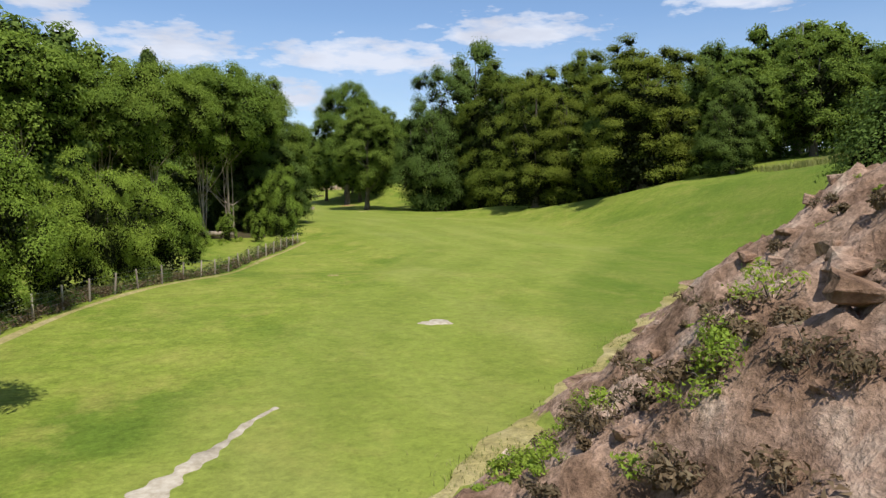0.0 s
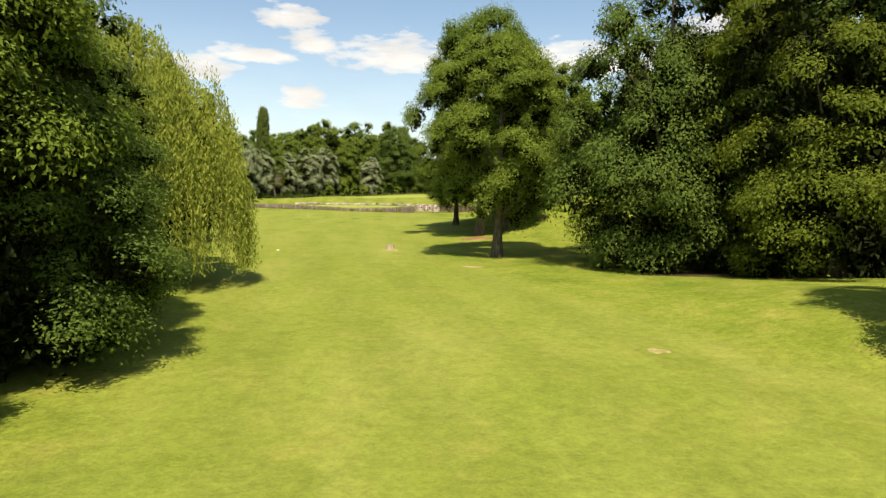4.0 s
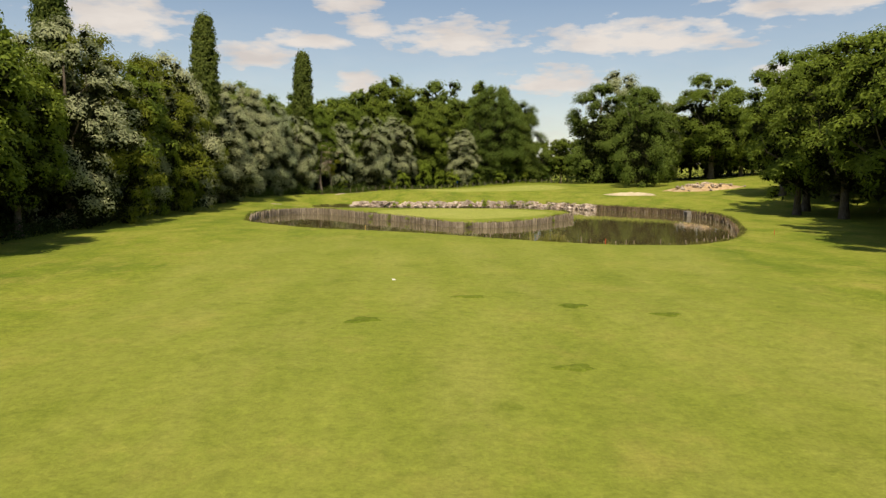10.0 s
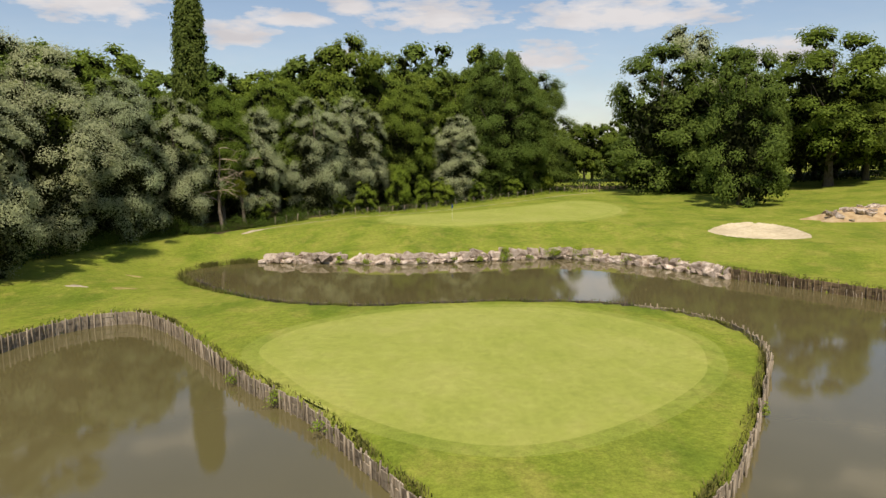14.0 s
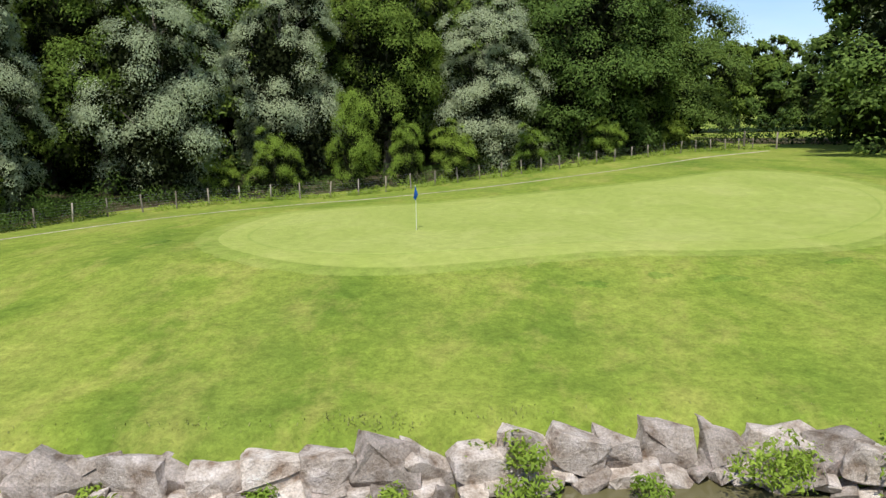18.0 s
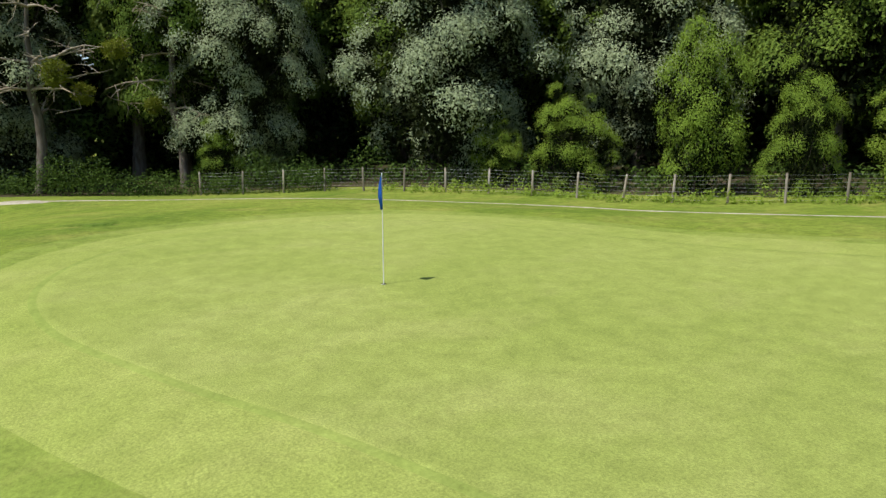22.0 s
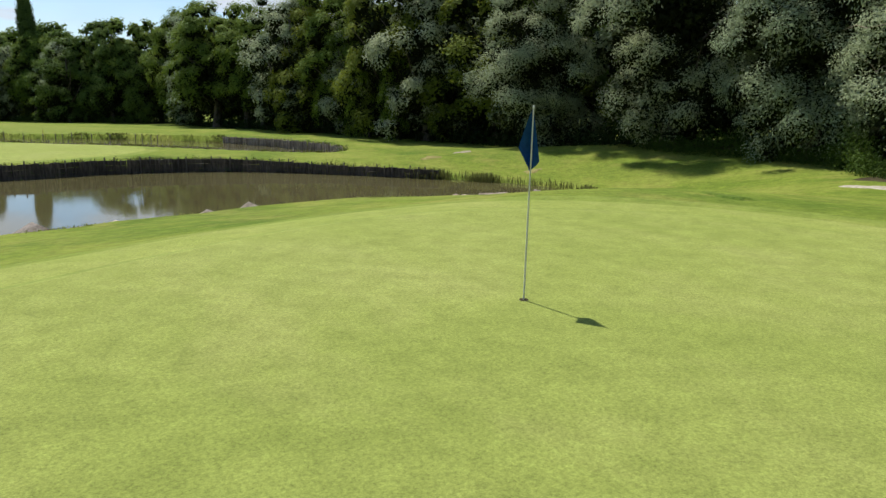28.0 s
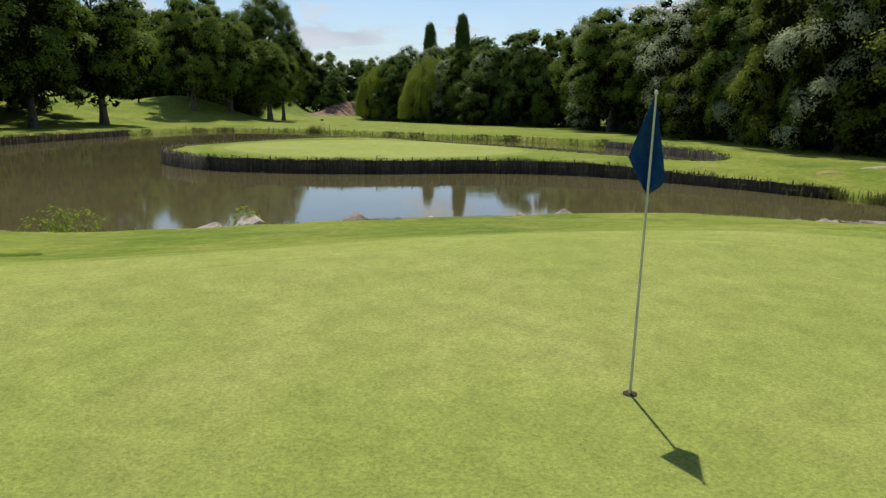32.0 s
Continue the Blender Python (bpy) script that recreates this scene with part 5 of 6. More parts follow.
# broad sheets of litter that also paint the woods' shade on the ground
litter("wood_floor", curve_loop([(-58, -135), (-58, -90), (-59, -60), (-57, -28), (-53, -2), (-43, 16), (-29, 30), (-13, 43), (3, 57), (15, 67)], 8, False), 26.0, "leaf litter under the west wood, darkened for the shade")
litter("wood_floor", curve_loop([(-34, -6), (-31, 3), (-26, 12), (-18, 19), (-9, 24.5), (1, 31), (13, 41), (26, 50)], 8, False), 9.0, "leaf litter behind the fence, darkened for the shade")
litter("wood_floor", curve_loop([(30, 66), (50, 65), (75, 60), (112, 52)], 8, False), 24.0, "leaf litter under the trees behind the green, darkened for the shade")
litter("wood_floor", curve_loop([(-17, -246), (-17, -240), (-17, -222), (-19, -205), (-25, -190), (-36, -160), (-47, -140)], 8, False), 13.0, "leaf litter under the trees, darkened for the shade")
litter("wood_floor", curve_loop([(28, -199), (40, -204), (52, -209), (66, -216), (84, -226)], 8, False), 11.0, "leaf litter under the big trees, darkened for the shade")

DRY_TURF = turf("dry_turf", (0.20, 0.19, 0.05), (0.28, 0.24, 0.09), (0.36, 0.30, 0.14), (0.40, 0.34, 0.18), 7.0, 0.05, 0.6)
RED_SOIL = plain("reddish_soil", ((0.12, 0.06, 0.03), (0.24, 0.13, 0.07), (0.32, 0.2, 0.11)), 2.0, 0.95, 0.05, 0.6, 0.05)
COARSE = turf("coarse_turf", (0.085, 0.14, 0.018), (0.13, 0.185, 0.025), (0.17, 0.215, 0.036), (0.21, 0.23, 0.05), 7.0, 0.06, 0.3)
DARK_TURF = turf("dark_turf", (0.095, 0.135, 0.016), (0.118, 0.16, 0.02), (0.145, 0.182, 0.028), (0.18, 0.2, 0.038), 7.0, 0.05, 0.3)
MEADOW = turf("meadow_turf", (0.13, 0.15, 0.02), (0.19, 0.20, 0.035), (0.25, 0.24, 0.06), (0.31, 0.27, 0.09), 6.0, 0.12, 0.6)


def patches(spots, mat, seed, name, label, category):
    """Bare or scuffed patches with ragged outlines, laid on the grass."""
    rng = np.random.default_rng(seed)
    for x, y, r, q, ang in spots:
        a = np.arange(28) * 2 * math.pi / 28
        rad = r * (1 + 0.22 * np.sin(3 * a + rng.random() * 6) + 0.14 * np.sin(5 * a + rng.random() * 6) + 0.08 * rng.normal(size=28))
        u, v = rad * np.cos(a), rad * q * np.sin(a)
        c, s = math.cos(radians(ang)), math.sin(radians(ang))
        sheet(name, np.stack([x + u * c - v * s, y + u * s + v * c], 1), mat, 0.05, label, 5, category)


# ---- soil heap by the start ----


def heap_soil():
    c, s = math.cos(radians(40.5)), math.sin(radians(40.5))
    al, ac = np.linspace(-24, 24.5, 260), np.linspace(-0.5, 17, 110)
    A, C = np.meshgrid(al, ac, indexing="ij")
    edge = 0.5 * np.sin(A * 0.55) + 0.35 * np.sin(A * 1.7 + 1)
    C = C + edge * (1 - (C / 17).clip(0, 1))
    x, y = -10 + A * c + C * s, -311 + A * s - C * c
    rough = np.sin(5.1 * x + 2 * np.sin(1.7 * y)) * np.sin(4.3 * y + 2 * np.sin(2.1 * x)) + 0.6 * np.sin(9.7 * x + 3 * y) * np.sin(8.3 * y - 2 * x) + 0.8 * np.random.default_rng(100).normal(size=x.shape)
    z = ground(x, y) + 0.06 + 0.075 * rough * np.clip(C, 0, 1)
    z[:, 0] -= 0.1
    ob = new("soil_heap", mesh_from("soil_heap", np.stack([x, y, z], -1).reshape(-1, 3), grid_faces(260, 110), SOIL))
    tagged(ob, "bank of bare brown dug soil with weeds", "soil bank", kind="structure")
    rng = np.random.default_rng(101)
    clods = []
    for k in range(8):
        me = stone_mesh(rng, 1.0, rng.uniform(0.7, 1.0), rng.uniform(0.5, 0.8))
        me.materials.clear()
        me.materials.append(SOIL)
        clods.append(me)
    for i in range(290):
        a, b = rng.uniform(-16, 19), rng.uniform(0.3, 8.5)
        px, py = -10 + a * c + b * s, -311 + a * s - b * c
        if heap(np.array([px]), np.array([py]))[0] < 0.3:
            continue
        k = 0.08 + 0.55 * rng.random() ** 4
        ob = new("soil_clod", clods[i % 8])
        ob.matrix_basis = pose(px, py, height_at(px, py) + 0.12 * k, rng.uniform(-20, 20), rng.uniform(-20, 20), rng.uniform(0, 360)) @ Matrix.Diagonal((k, k, k, 1))
        tagged(ob, "brown clod of dug earth on the soil bank", "soil clod", "clods on the soil bank")
    for k, (mat, label) in enumerate(((LEAF["shrub"], "green weed growing on bare soil"), (LEAF["dead"], "dry brown weed on bare soil"))):
        spots = []
        for i in range(80):
            a, b = rng.uniform(-14, 10) if i % 2 else rng.uniform(-14, -6), rng.uniform(0.4, 7.0)
            px, py = -10 + a * c + b * s, -311 + a * s - b * c
            spots.append((px, py, None, 0.08 + 0.3 * rng.random() ** 2))
        plants("weed", spots, 102 + k, label, mat, size=0.075, squash=0.5, dense=750)
    # larger broken blocks of earth that stand out of the bank
    for px, py, k in ((-16.4, -323.9, 0.62), (-15.3, -322.8, 0.6), (-14.8, -322.2, 0.5), (-16.4, -321.9, 0.34), (-17.2, -324.1, 0.26), (-16.6, -321.8, 0.28), (-11.6, -317.7, 0.5), (-11.2, -318.3, 0.45), (-17.5, -323.6, 0.2), (-8.0, -314.6, 0.5), (-12.8, -319.6, 0.4), (-18.2, -323.0, 0.2)):
        ob = new("earth_block", clods[rng.integers(8)])
        ob.matrix_basis = pose(px, py, height_at(px, py) + 0.06 * k, rng.uniform(-15, 15), rng.uniform(-15, 15), rng.uniform(0, 360)) @ Matrix.Diagonal((k * 1.3, k, k * 0.75, 1))
        tagged(ob, "large broken block of brown earth in the soil bank", "earth block", "blocks in the soil bank")
    spots = [(-17.0 + rng.normal() * 2.2, -322.2 + rng.normal() * 2.0, None, rng.uniform(0.12, 0.4)) for _ in range(26)]
    plants("weed", spots, 105, "green weed growing on bare soil", LEAF["shrub"], size=0.075, squash=0.5, dense=750)
    spots = [(-17.5 + rng.normal() * 1.6, -323.2 + rng.normal() * 1.6, None, rng.uniform(0.15, 0.35)) for _ in range(22)]
    plants("weed", spots, 106, "dry brown weed on bare soil", LEAF["dead"], size=0.09, squash=0.7, dense=750)
    foot = np.stack([-10 + al * c - 0.55 * s, -311 + al * s + 0.55 * c], 1)[20:240]
    strip("dry_turf_edge", foot, 1.1 + 0.4 * np.sin(np.arange(220) * 0.21) + 0.15 * np.sin(np.arange(220) * 0.67), DRY_TURF, 0.05, "tan dry grass along the foot of the soil bank", "grass", 5)
    tufts("dry_grass", np.stack([-10 + al * c - 0.2 * s, -311 + al * s + 0.2 * c], 1)[40:250], 6000, 103, "dry yellow grass along the foot of the soil bank", LEAF["reed"], (0.06, 0.2), 0.5, 0.0, 0.9, 0.015)


heap_soil()
fence_foot()
patches([(52, -284, 19, 0.75, 35)], MEADOW, 146, "meadow", "tall yellowish uncut grass on the bank", "meadow")
tufts("meadow_grass", curve_loop([(36, -276), (44, -280), (54, -290), (64, -300)], 8, False), 7000, 107, "tall uncut grass on the bank", LEAF["reed"], (0.4, 0.9), 4.5, 0.0, 0.6, 0.03)

# ---- spoil heap with rocks beyond the bunker ----


def spoil():
    rng = np.random.default_rng(111)
    n, m = 60, 14
    a = np.arange(n) * 2 * math.pi / n
    k = np.linspace(1, 0.0, m)
    rad = 1 + 0.12 * np.sin(3 * a + 1) + 0.08 * np.sin(7 * a)
    x = 54 + np.outer(8.5 * rad * np.cos(a), k)
    y = -8 + np.outer(3.4 * rad * np.sin(a), k) - 0.1 * (x - 54)
    z = ground(x, y) - 0.1 + 1.5 * (1 - k[None] ** 1.6) * (1 + 0.2 * np.sin(x * 1.3) * np.sin(y * 1.9))
    ob = new("earth_mound", mesh_from("earth_mound", np.stack([x, y, z], -1).reshape(-1, 3), grid_faces(n, m, True), PALE_SOIL))
    tagged(ob, "low heap of sandy earth on the grass", "earth heap")
    rocks = [stone_mesh(rng, 1.4, 1.0, 0.8) for _ in range(6)]
    for i in range(46):
        px, py = 55.5 + rng.normal() * 3.2, -8.2 + rng.normal() * 1.4
        q = rng.uniform(0.35, 1.0)
        h = ground(np.array([px]), np.array([py]))[0] + 1.2 * max(0, 1 - ((px - 54) / 8.5) ** 2 - ((py + 8 + 0.1 * (px - 54)) / 3.4) ** 2)
        ob = new("boulder", rocks[i % 6])
        ob.matrix_basis = pose(px, py, h + 0.15 * q, rng.uniform(-25, 25), rng.uniform(-25, 25), rng.uniform(0, 360)) @ Matrix.Diagonal((q, q, q, 1))
        tagged(ob, "pale limestone boulder on the spoil heap", "boulder", "boulders on the spoil heap")


PALE_SOIL = plain("sandy_earth", ((0.30, 0.21, 0.11), (0.42, 0.31, 0.18), (0.50, 0.40, 0.26)), 1.2, 0.95, 0.05, 0.8, 0.08)
spoil()

# ---- small things ----


def stump(x, y, h, r):
    rng = np.random.default_rng(121)
    thing = tagged(new("tree_stump"), "pale cut tree stump in the grass", "tree stump")
    thing.matrix_basis = pose(x, y, height_at(x, y))
    v, f = tube([(0, 0, -0.1), (0, 0, 0.1), (0, 0, h)], [r * 1.35, r * 1.05, r * 0.95], 14)
    v += rng.normal(size=v.shape) * 0.012
    part("bark", mesh_from("bark", v, f, PALE_BARK), thing)
    a = np.arange(14) * math.pi / 7
    top = np.c_[r * 0.95 * np.cos(a), r * 0.95 * np.sin(a), np.full(14, h)]
    v = np.concatenate([top, [[0, 0, h + 0.02]]])
    part("cut_face", mesh_from("cut_face", v, [(i, (i + 1) % 14, 14) for i in range(14)], PATH, False), thing, "pale sawn wood face")


stump(6.8, -184.2, 0.5, 0.42)


def fallen_log():
    rng = np.random.default_rng(122)
    s = np.linspace(0, 1, 9)
    p = np.c_[-22.5 + 7.0 * s, -245.5 - 1.0 * s, np.zeros(9)]
    z = ground(p[:, 0], p[:, 1])
    p[:, 2] = z.max() + 0.45 + 0.12 * np.sin(3 * s)
    v, f = tube(p, 0.17 + 0.13 * s, 10)
    v += rng.normal(size=v.shape) * 0.01
    log = tagged(new("fallen_log"), "pale barkless fallen trunk lying behind the fence", "log")
    part("trunk", mesh_from("trunk", v, f, PALE_BARK), log)
    v, f = tube([p[2], p[2] + (-0.6, 0.5, 0.5), p[2] + (-1.6, 0.9, 0.7)], [0.1, 0.07, 0.03], 6)
    part("branch", mesh_from("branch", v, f, PALE_BARK), log)
    for q in (p[1], p[7]):
        v, f = tube([(q[0], q[1], height_at(q[0], q[1]) - 0.1), (q[0], q[1], q[2])], [0.1, 0.08], 6)
        part("support", mesh_from("support", v, f, BARK), log)


fallen_log()

red = plain("red_paint", ((0.45, 0.05, 0.02), (0.6, 0.10, 0.05)), 6.0, 0.6, 0.3, 0.1, 0.002)
yellow = plain("ochre_paint", ((0.55, 0.36, 0.10), (0.66, 0.46, 0.16)), 6.0, 0.6, 0.3, 0.1, 0.002)
for x, y, mat, label in ((-12.7, -88.2, yellow, "ochre wooden marker stake on the shore"), (9.8, -101.6, red, "red wooden marker stake on the shore"), (29.5, -92.0, red, "red wooden marker stake on the shore")):
    st = new("marker_stake", mesh_from("marker_stake", *stake_arrays(np.random.default_rng(131), 0.62, 0.03), mat))
    st.matrix_basis = pose(x, y, height_at(x, y) - 0.1)
    tagged(st, label, "marker stake")


DRAIN = (35.5, -51.0)


def drain():
    thing = tagged(new("drain_outlet"), "dark concrete drain outlet in the pond bank", "drain")
    conc = plain("concrete", ((0.20, 0.19, 0.17), (0.30, 0.29, 0.26)), 5.0, 0.9, 0.2, 0.5, 0.01)
    thing.matrix_basis = pose(DRAIN[0], DRAIN[1], WATER_Z - 0.25, 0, 0, -86)
    for x in (-0.55, 0.55):
        v, f = box_arrays(0.18, 0.8, 0.95, 0.02)
        part("side_wall", mesh_from("side_wall", v, f, conc, False), thing, m=pose(x, 0, 0))
    v, f = box_arrays(1.3, 0.85, 0.18, 0.02)
    part("lintel", mesh_from("lintel", v, f, conc, False), thing, m=pose(0, 0, 0.952))
    v, f = tube([(0, -0.3, 0.45), (0, 0.6, 0.45)], [0.36, 0.36], 16)
    part("pipe", mesh_from("pipe", v, f, conc), thing)


drain()


patches([(-12.4, -302.0, 0.75, 0.7, 0), (-26.4, -4.8, 1.9, 0.25, 62), (-33.6, -37.9, 0.9, 0.45, 0)], PATH, 141, "bare_patch", "bare pale patch of worn ground in the grass", "bare patch")
patches([(-11.6, -157.6, 0.7, 0.6, 0), (-0.5, -139.2, 0.8, 0.5, 10), (-8.5, -132.0, 0.9, 0.6, 30), (-3.5, -126.5, 0.9, 0.5, 0), (1.5, -129.0, 0.8, 0.6, 0), (5.5, -131, 0.7, 0.5, 0)], DARK_TURF, 142, "grass_tuft_patch", "darker patch of coarse grass in the fairway", "grass patch")
patches([(7.7, -7.9, 0.6, 0.5, 0), (10.2, -7.0, 0.55, 0.5, 0), (12.6, -7.3, 0.7, 0.45, 0), (17.1, -5.9, 0.6, 0.5, 20), (-11.4, -3.5, 0.8, 0.35, 70)], COARSE, 144, "grass_tuft_patch", "slightly darker coarse grass below the green", "grass patch")

patches([(-12.8, -285.0, 0.4, 0.8, 0), (17.3, -228.3, 0.5, 0.8, 0), (6.8, -184.6, 0.9, 0.6, 0), (13.5, -199.1, 0.9, 0.6, 0), (-29.8, -37.6, 1.1, 0.5, 10), (-32.3, -29.0, 0.8, 0.5, 0)], DRY_TURF, 143, "worn_patch", "tan patch of worn dry grass", "worn patch")
patches([(17.6, -171.6, 2.3, 0.6, 10)], RED_SOIL, 145, "bare_patch", "bare reddish soil under the oaks", "bare patch")
# thickets added to hide bright ground and stand in for the woods' shade
hedge("thicket", curve_loop([(-50, -130), (-50, -60), (-48, -25), (-42, 0), (-34, 17), (-20, 31), (-6, 38), (8, 50), (24, 60)], 8, False), 26000, 6.0, 3.0, 97, "dense thicket inside the wood, coloured near black for shade", LEAF["ivy"], 0.5)
hedge("thicket", curve_loop([(-17, -240), (-16, -222), (-17, -205), (-22, -192), (-33, -166), (-46, -142)], 8, False), 18000, 5.0, 3.0, 98, "dense thicket inside the wood, coloured near black for shade", LEAF["ivy"], 0.5)
hedge("thicket", curve_loop([(-74, -100), (-74, -50), (-70, -10), (-60, 24), (-42, 48), (-18, 66), (10, 84)], 8, False), 7000, 8.0, 4.0, 106, "dense thicket deep in the wood, coloured near black for shade", LEAF["ivy"], 0.8)
hedge("thicket", curve_loop([(30, 58), (44, 50), (60, 48), (80, 42), (110, 36)], 8, False), 7000, 5.0, 3.0, 104, "dense thicket behind the trees, coloured near black for shade", LEAF["ivy"], 0.5)
hedge("thicket", curve_loop([(27, -196), (37, -207), (48, -216), (58, -226)], 8, False), 6000, 2.6, 3.0, 105, "low brambles under the big trees, coloured near black for shade", LEAF["ivy"], 0.4)
hedge("thicket", curve_loop([(34, -186), (44, -198), (58, -212), (80, -222), (110, -232)], 8, False), 6000, 5.0, 3.0, 99, "dense thicket under the big trees, coloured near black for shade", LEAF["ivy"], 0.5)


def ground_marker(x, y, r):
    """A flat white distance marker sunk in the fairway."""
    white = bpy.data.materials["white_paint"]
    ang = np.arange(16) * math.pi / 8
    rim = [np.c_[k * r * np.cos(ang), k * r * np.sin(ang), np.full(16, z)] for k, z in ((1.0, -0.05), (1.0, 0.03), (0.85, 0.05), (0.01, 0.052))]
    ob = new("distance_marker", mesh_from("distance_marker", np.stack(rim, 1).reshape(-1, 3), grid_faces(16, 4, True), white, False))
    ob.matrix_basis = pose(x, y, height_at(x, y) + 0.01)
    tagged(ob, "small round white distance marker set in the fairway", "distance marker")


ground_marker(-4.4, -185.4, 0.15)
ground_marker(-7.8, -120.6, 0.12)


def pylon(x, y, high):
    """A lattice mast whose head stands over the trees."""
    thing = tagged(new("power_pylon"), "grey steel lattice pylon standing behind the wood", "pylon")
    thing.matrix_basis = pose(x, y, height_at(x, y), 0, 0, 35)
    for a, b in ((-1, -1), (1, -1), (1, 1), (-1, 1)):
        part("leg", mesh_from("leg", *tube([(a * 2.2, b * 2.2, -0.3), (a * 0.5, b * 0.5, high)], [0.09, 0.06], 5), WIRE), thing)
    for k in range(12):
        z0, z1 = high * k / 12, high * (k + 1) / 12
        w0, w1 = 2.2 - 1.7 * k / 12, 2.2 - 1.7 * (k + 1) / 12
        for side in (-1, 1):
            part("brace", mesh_from("brace", *tube([(-w0, side * w0, z0), (w1, side * w1, z1)], [0.04, 0.04], 4), WIRE), thing)
            part("brace", mesh_from("brace", *tube([(side * w0, w0, z0), (side * w1, -w1, z1)], [0.04, 0.04], 4), WIRE), thing)
    for z, w in ((high - 0.2, 2.6), (high - 2.2, 2.0)):
        part("crossarm", mesh_from("crossarm", *tube([(-w, 0, z), (0, 0, z + 0.5), (w, 0, z)], [0.08, 0.12, 0.08], 5), WIRE), thing)


pylon(90, -230, 25.0)


def mistletoe(x, y, z, r, seed):
    rng = np.random.default_rng(seed)
    thing = tagged(new("mistletoe"), "yellow-green ball of mistletoe hanging in a tree", "mistletoe")
    thing.matrix_basis = pose(x, y, z)
    twigs = []
    for k in range(16):
        d = rng.normal(size=3)
        d /= np.linalg.norm(d)
        twigs.append(tube([(0, 0, 0), d * r * 0.5 + rng.normal(size=3) * 0.03, d * r * 0.9], [0.02, 0.012, 0.005], 4))
    part("twigs", mesh_from("twigs", *join(twigs), BARK), thing)
    c = rng.normal(size=(14, 3))
    c = c / np.linalg.norm(c, axis=1)[:, None] * r * 0.55
    v, f = leaves(rng, c, np.full(14, r * 0.45), int(2600 * r), 0.13, 0.4, 0.5, 0.3, (0.2, 1.1))
    part("leaves", mesh_from("leaves", v, f, LEAF["mistletoe"], False), thing)


def bare_tree(x, y, height, seed, spread):
    """A dying tree: pale crooked limbs with twigs and few leaves."""
    rng = np.random.default_rng(seed)
    tree = tagged(new("bare_tree"), "half dead tree with pale bare crooked limbs", "tree")
    tree.matrix_basis = pose(x, y, height_at(x, y) - 0.1)
    zs = np.linspace(0, height, 9)
    path = np.c_[np.cumsum(rng.normal(size=(9, 2)) * 0.16, 0), zs]
    part("trunk", mesh_from("trunk", *tube(path, 0.26 * (1 - zs / height) ** 0.7 + 0.03, 8), BARK), tree)
    for k in range(16):
        i = rng.integers(3, 9)
        a = rng.random() * 6.3
        d = np.array([math.cos(a), math.sin(a), rng.uniform(0.0, 0.5)])
        n = 7
        s = np.linspace(0, 1, n)[:, None]
        ln = spread * rng.uniform(0.5, 1.1)
        line = path[i] + d * ln * s + np.array([0, 0, -0.25 * ln]) * s**2 + np.cumsum(rng.normal(size=(n, 3)) * 0.09 * ln / n * 3, 0) * s
        pieces = [tube(line, 0.075 * (1 - 0.85 * s[:, 0]), 6)]
        for j in range(7):
            q = rng.integers(2, n)
            e = rng.normal(size=3) * np.array([1, 1, 0.6])
            e /= np.linalg.norm(e)
            l2 = ln * rng.uniform(0.15, 0.35)
            pieces.append(tube([line[q], line[q] + e * l2 * 0.5 + rng.normal(size=3) * 0.08, line[q] + e * l2 + np.array([0, 0, -0.1])], [0.025, 0.015, 0.005], 4))
        part("limb", mesh_from("limb", *join(pieces), PALE_BARK), tree)


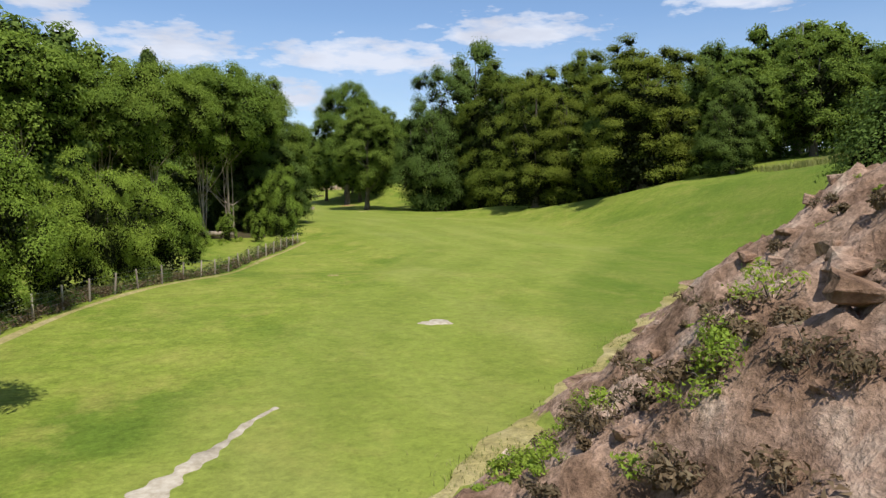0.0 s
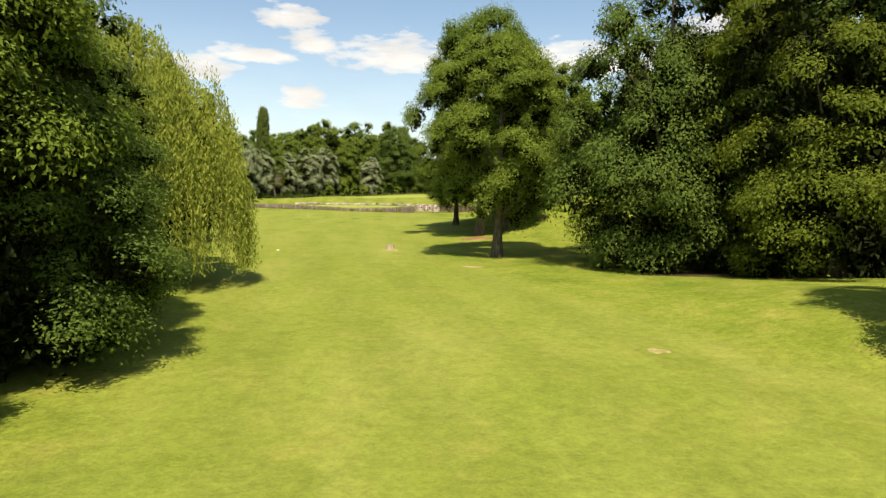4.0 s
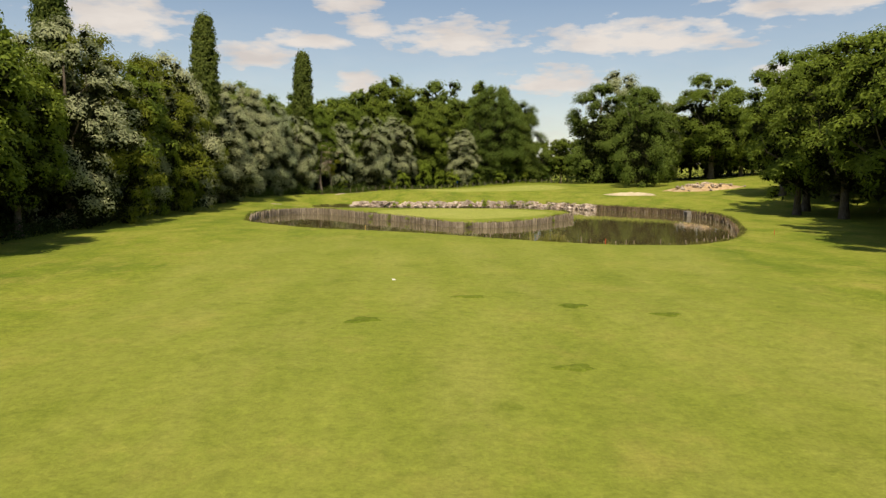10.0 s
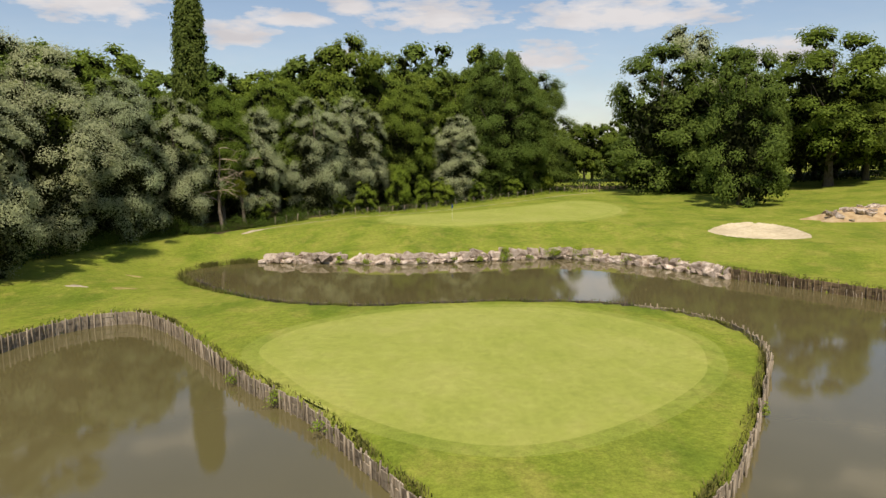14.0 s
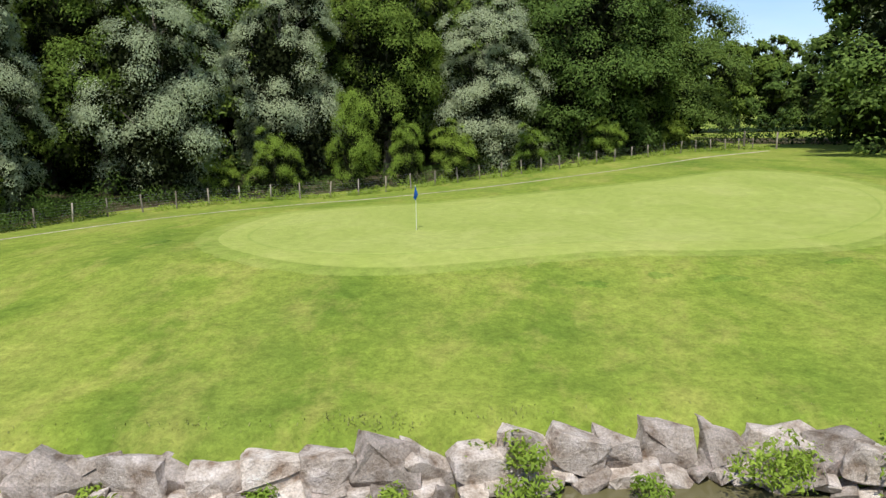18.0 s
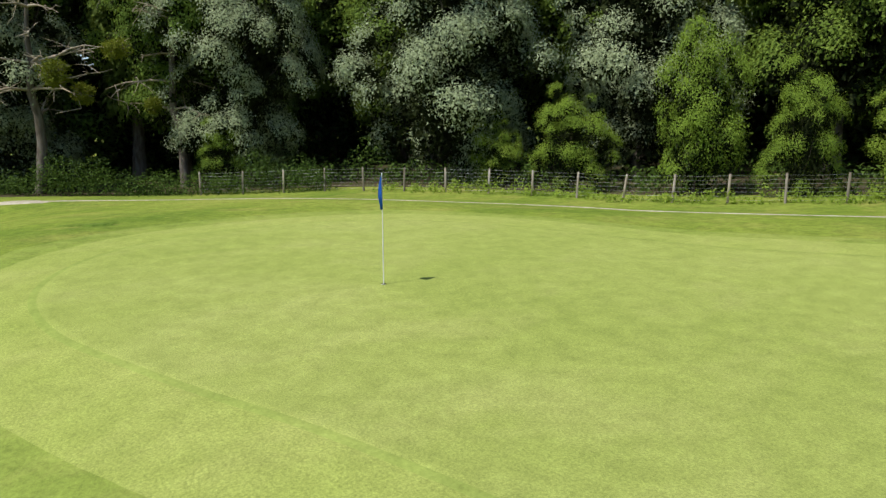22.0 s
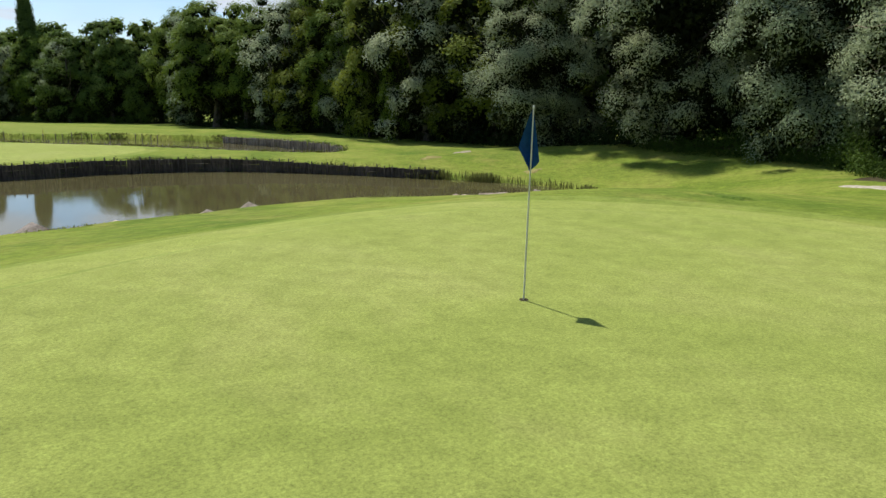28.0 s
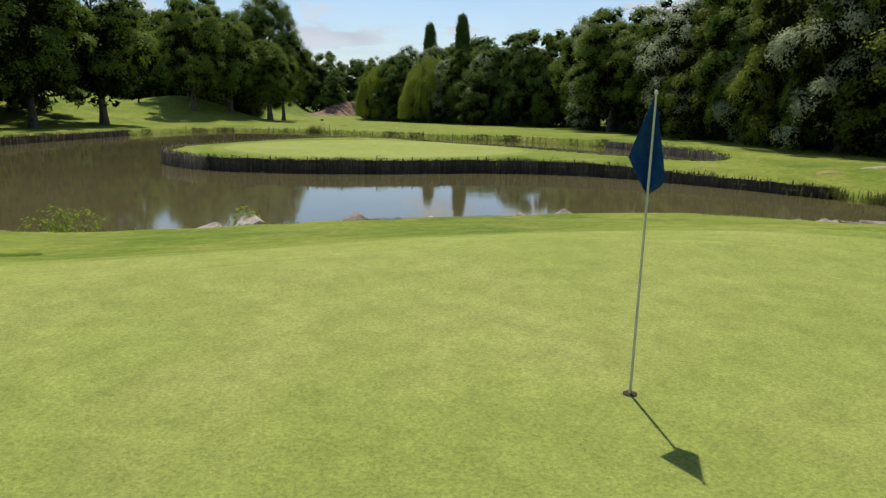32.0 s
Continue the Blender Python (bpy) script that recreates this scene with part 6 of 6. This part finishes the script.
bare_tree(-30.5, -3.0, 11.0, 151, 4.2)
bare_tree(-29.5, 4.0, 12.0, 152, 3.6)
mistletoe(-28.6, -2.2, 5.2, 0.9, 161)
mistletoe(-28.9, -1.0, 4.2, 0.7, 162)
mistletoe(-27.8, 0.6, 6.4, 0.8, 163)
mistletoe(-29.2, 2.4, 3.6, 0.6, 164)


hedge("thicket", curve_loop([(44, -258), (58, -268), (74, -280), (96, -300)], 8, False), 6000, 4.0, 4.0, 108, "leafy hedge along the bank", LEAF["bramble"], 0.5)
wood(["oak", "maple"], [(118, -330), (98, -306), (80, -284), (66, -268)], 8, 2, 8, 13, "far", 35)
plant("hornbeam", 34.5, -236.5, 18, 0.85, "near")
hedge("bank_plants", EAST_BANK[::-1], 7000, 0.4, 0.5, 113, "dry grass and low plants hanging over the far bank", LEAF["sedge"], 0.13)
hedge("bank_plants", SOUTH_FACE[::-1], 4200, 0.32, 0.35, 114, "low plants hanging over the timber bank", LEAF["sedge"], 0.11)
hedge("bank_plants", PEN[-40:][::-1], 1500, 0.5, 0.5, 115, "dark green plants at the corner of the bay", LEAF["bramble"], 0.14)
hedge("bank_plants", NORTH_FACE[::-1], 7000, 0.42, 0.35, 109, "dark leafy plants hanging over the timber bank", LEAF["bramble"], 0.12)
hedge("bank_plants", curve_loop(SOUTH_SHORE, 8, False)[::-1][6:50], 700, 0.25, 0.3, 110, "low dark plants along the near shore", LEAF["sedge"], 0.11)
hedge("rough_weeds", curve_loop([(-33, -282), (-27, -268), (-21, -258), (-14.5, -249)], 8, False), 30000, 0.6, 8.0, 111, "rough grass and weeds behind the fence", LEAF["shrub"], 0.17)
track = curve_loop([(-24.9, -317.2), (-23.9, -315.9), (-23.2, -314.9), (-22.5, -313.9), (-21.8, -312.9), (-21.2, -311.8), (-20.4, -310.8)], 14, False)
wave = np.arange(len(track))
strip("worn_track", track, (0.8 + 0.22 * np.sin(wave * 0.31) + 0.2 * np.sin(wave * 0.83 + 1)) * np.interp(wave, (0, 35, 55, 84), (1.2, 0.9, 0.42, 0.25)), PATH, 0.03, "bare sandy track worn into the grass", "track", 4)
# added to cover bright grass beyond the wood; coloured as deep shade
hedge("thicket", curve_loop([(-64, -120), (-64, -60), (-62, -25), (-56, 0), (-46, 22), (-30, 40)], 8, False), 8000, 5.0, 3.0, 112, "dense thicket deep in the wood, coloured near black for shade", LEAF["ivy"], 0.7)
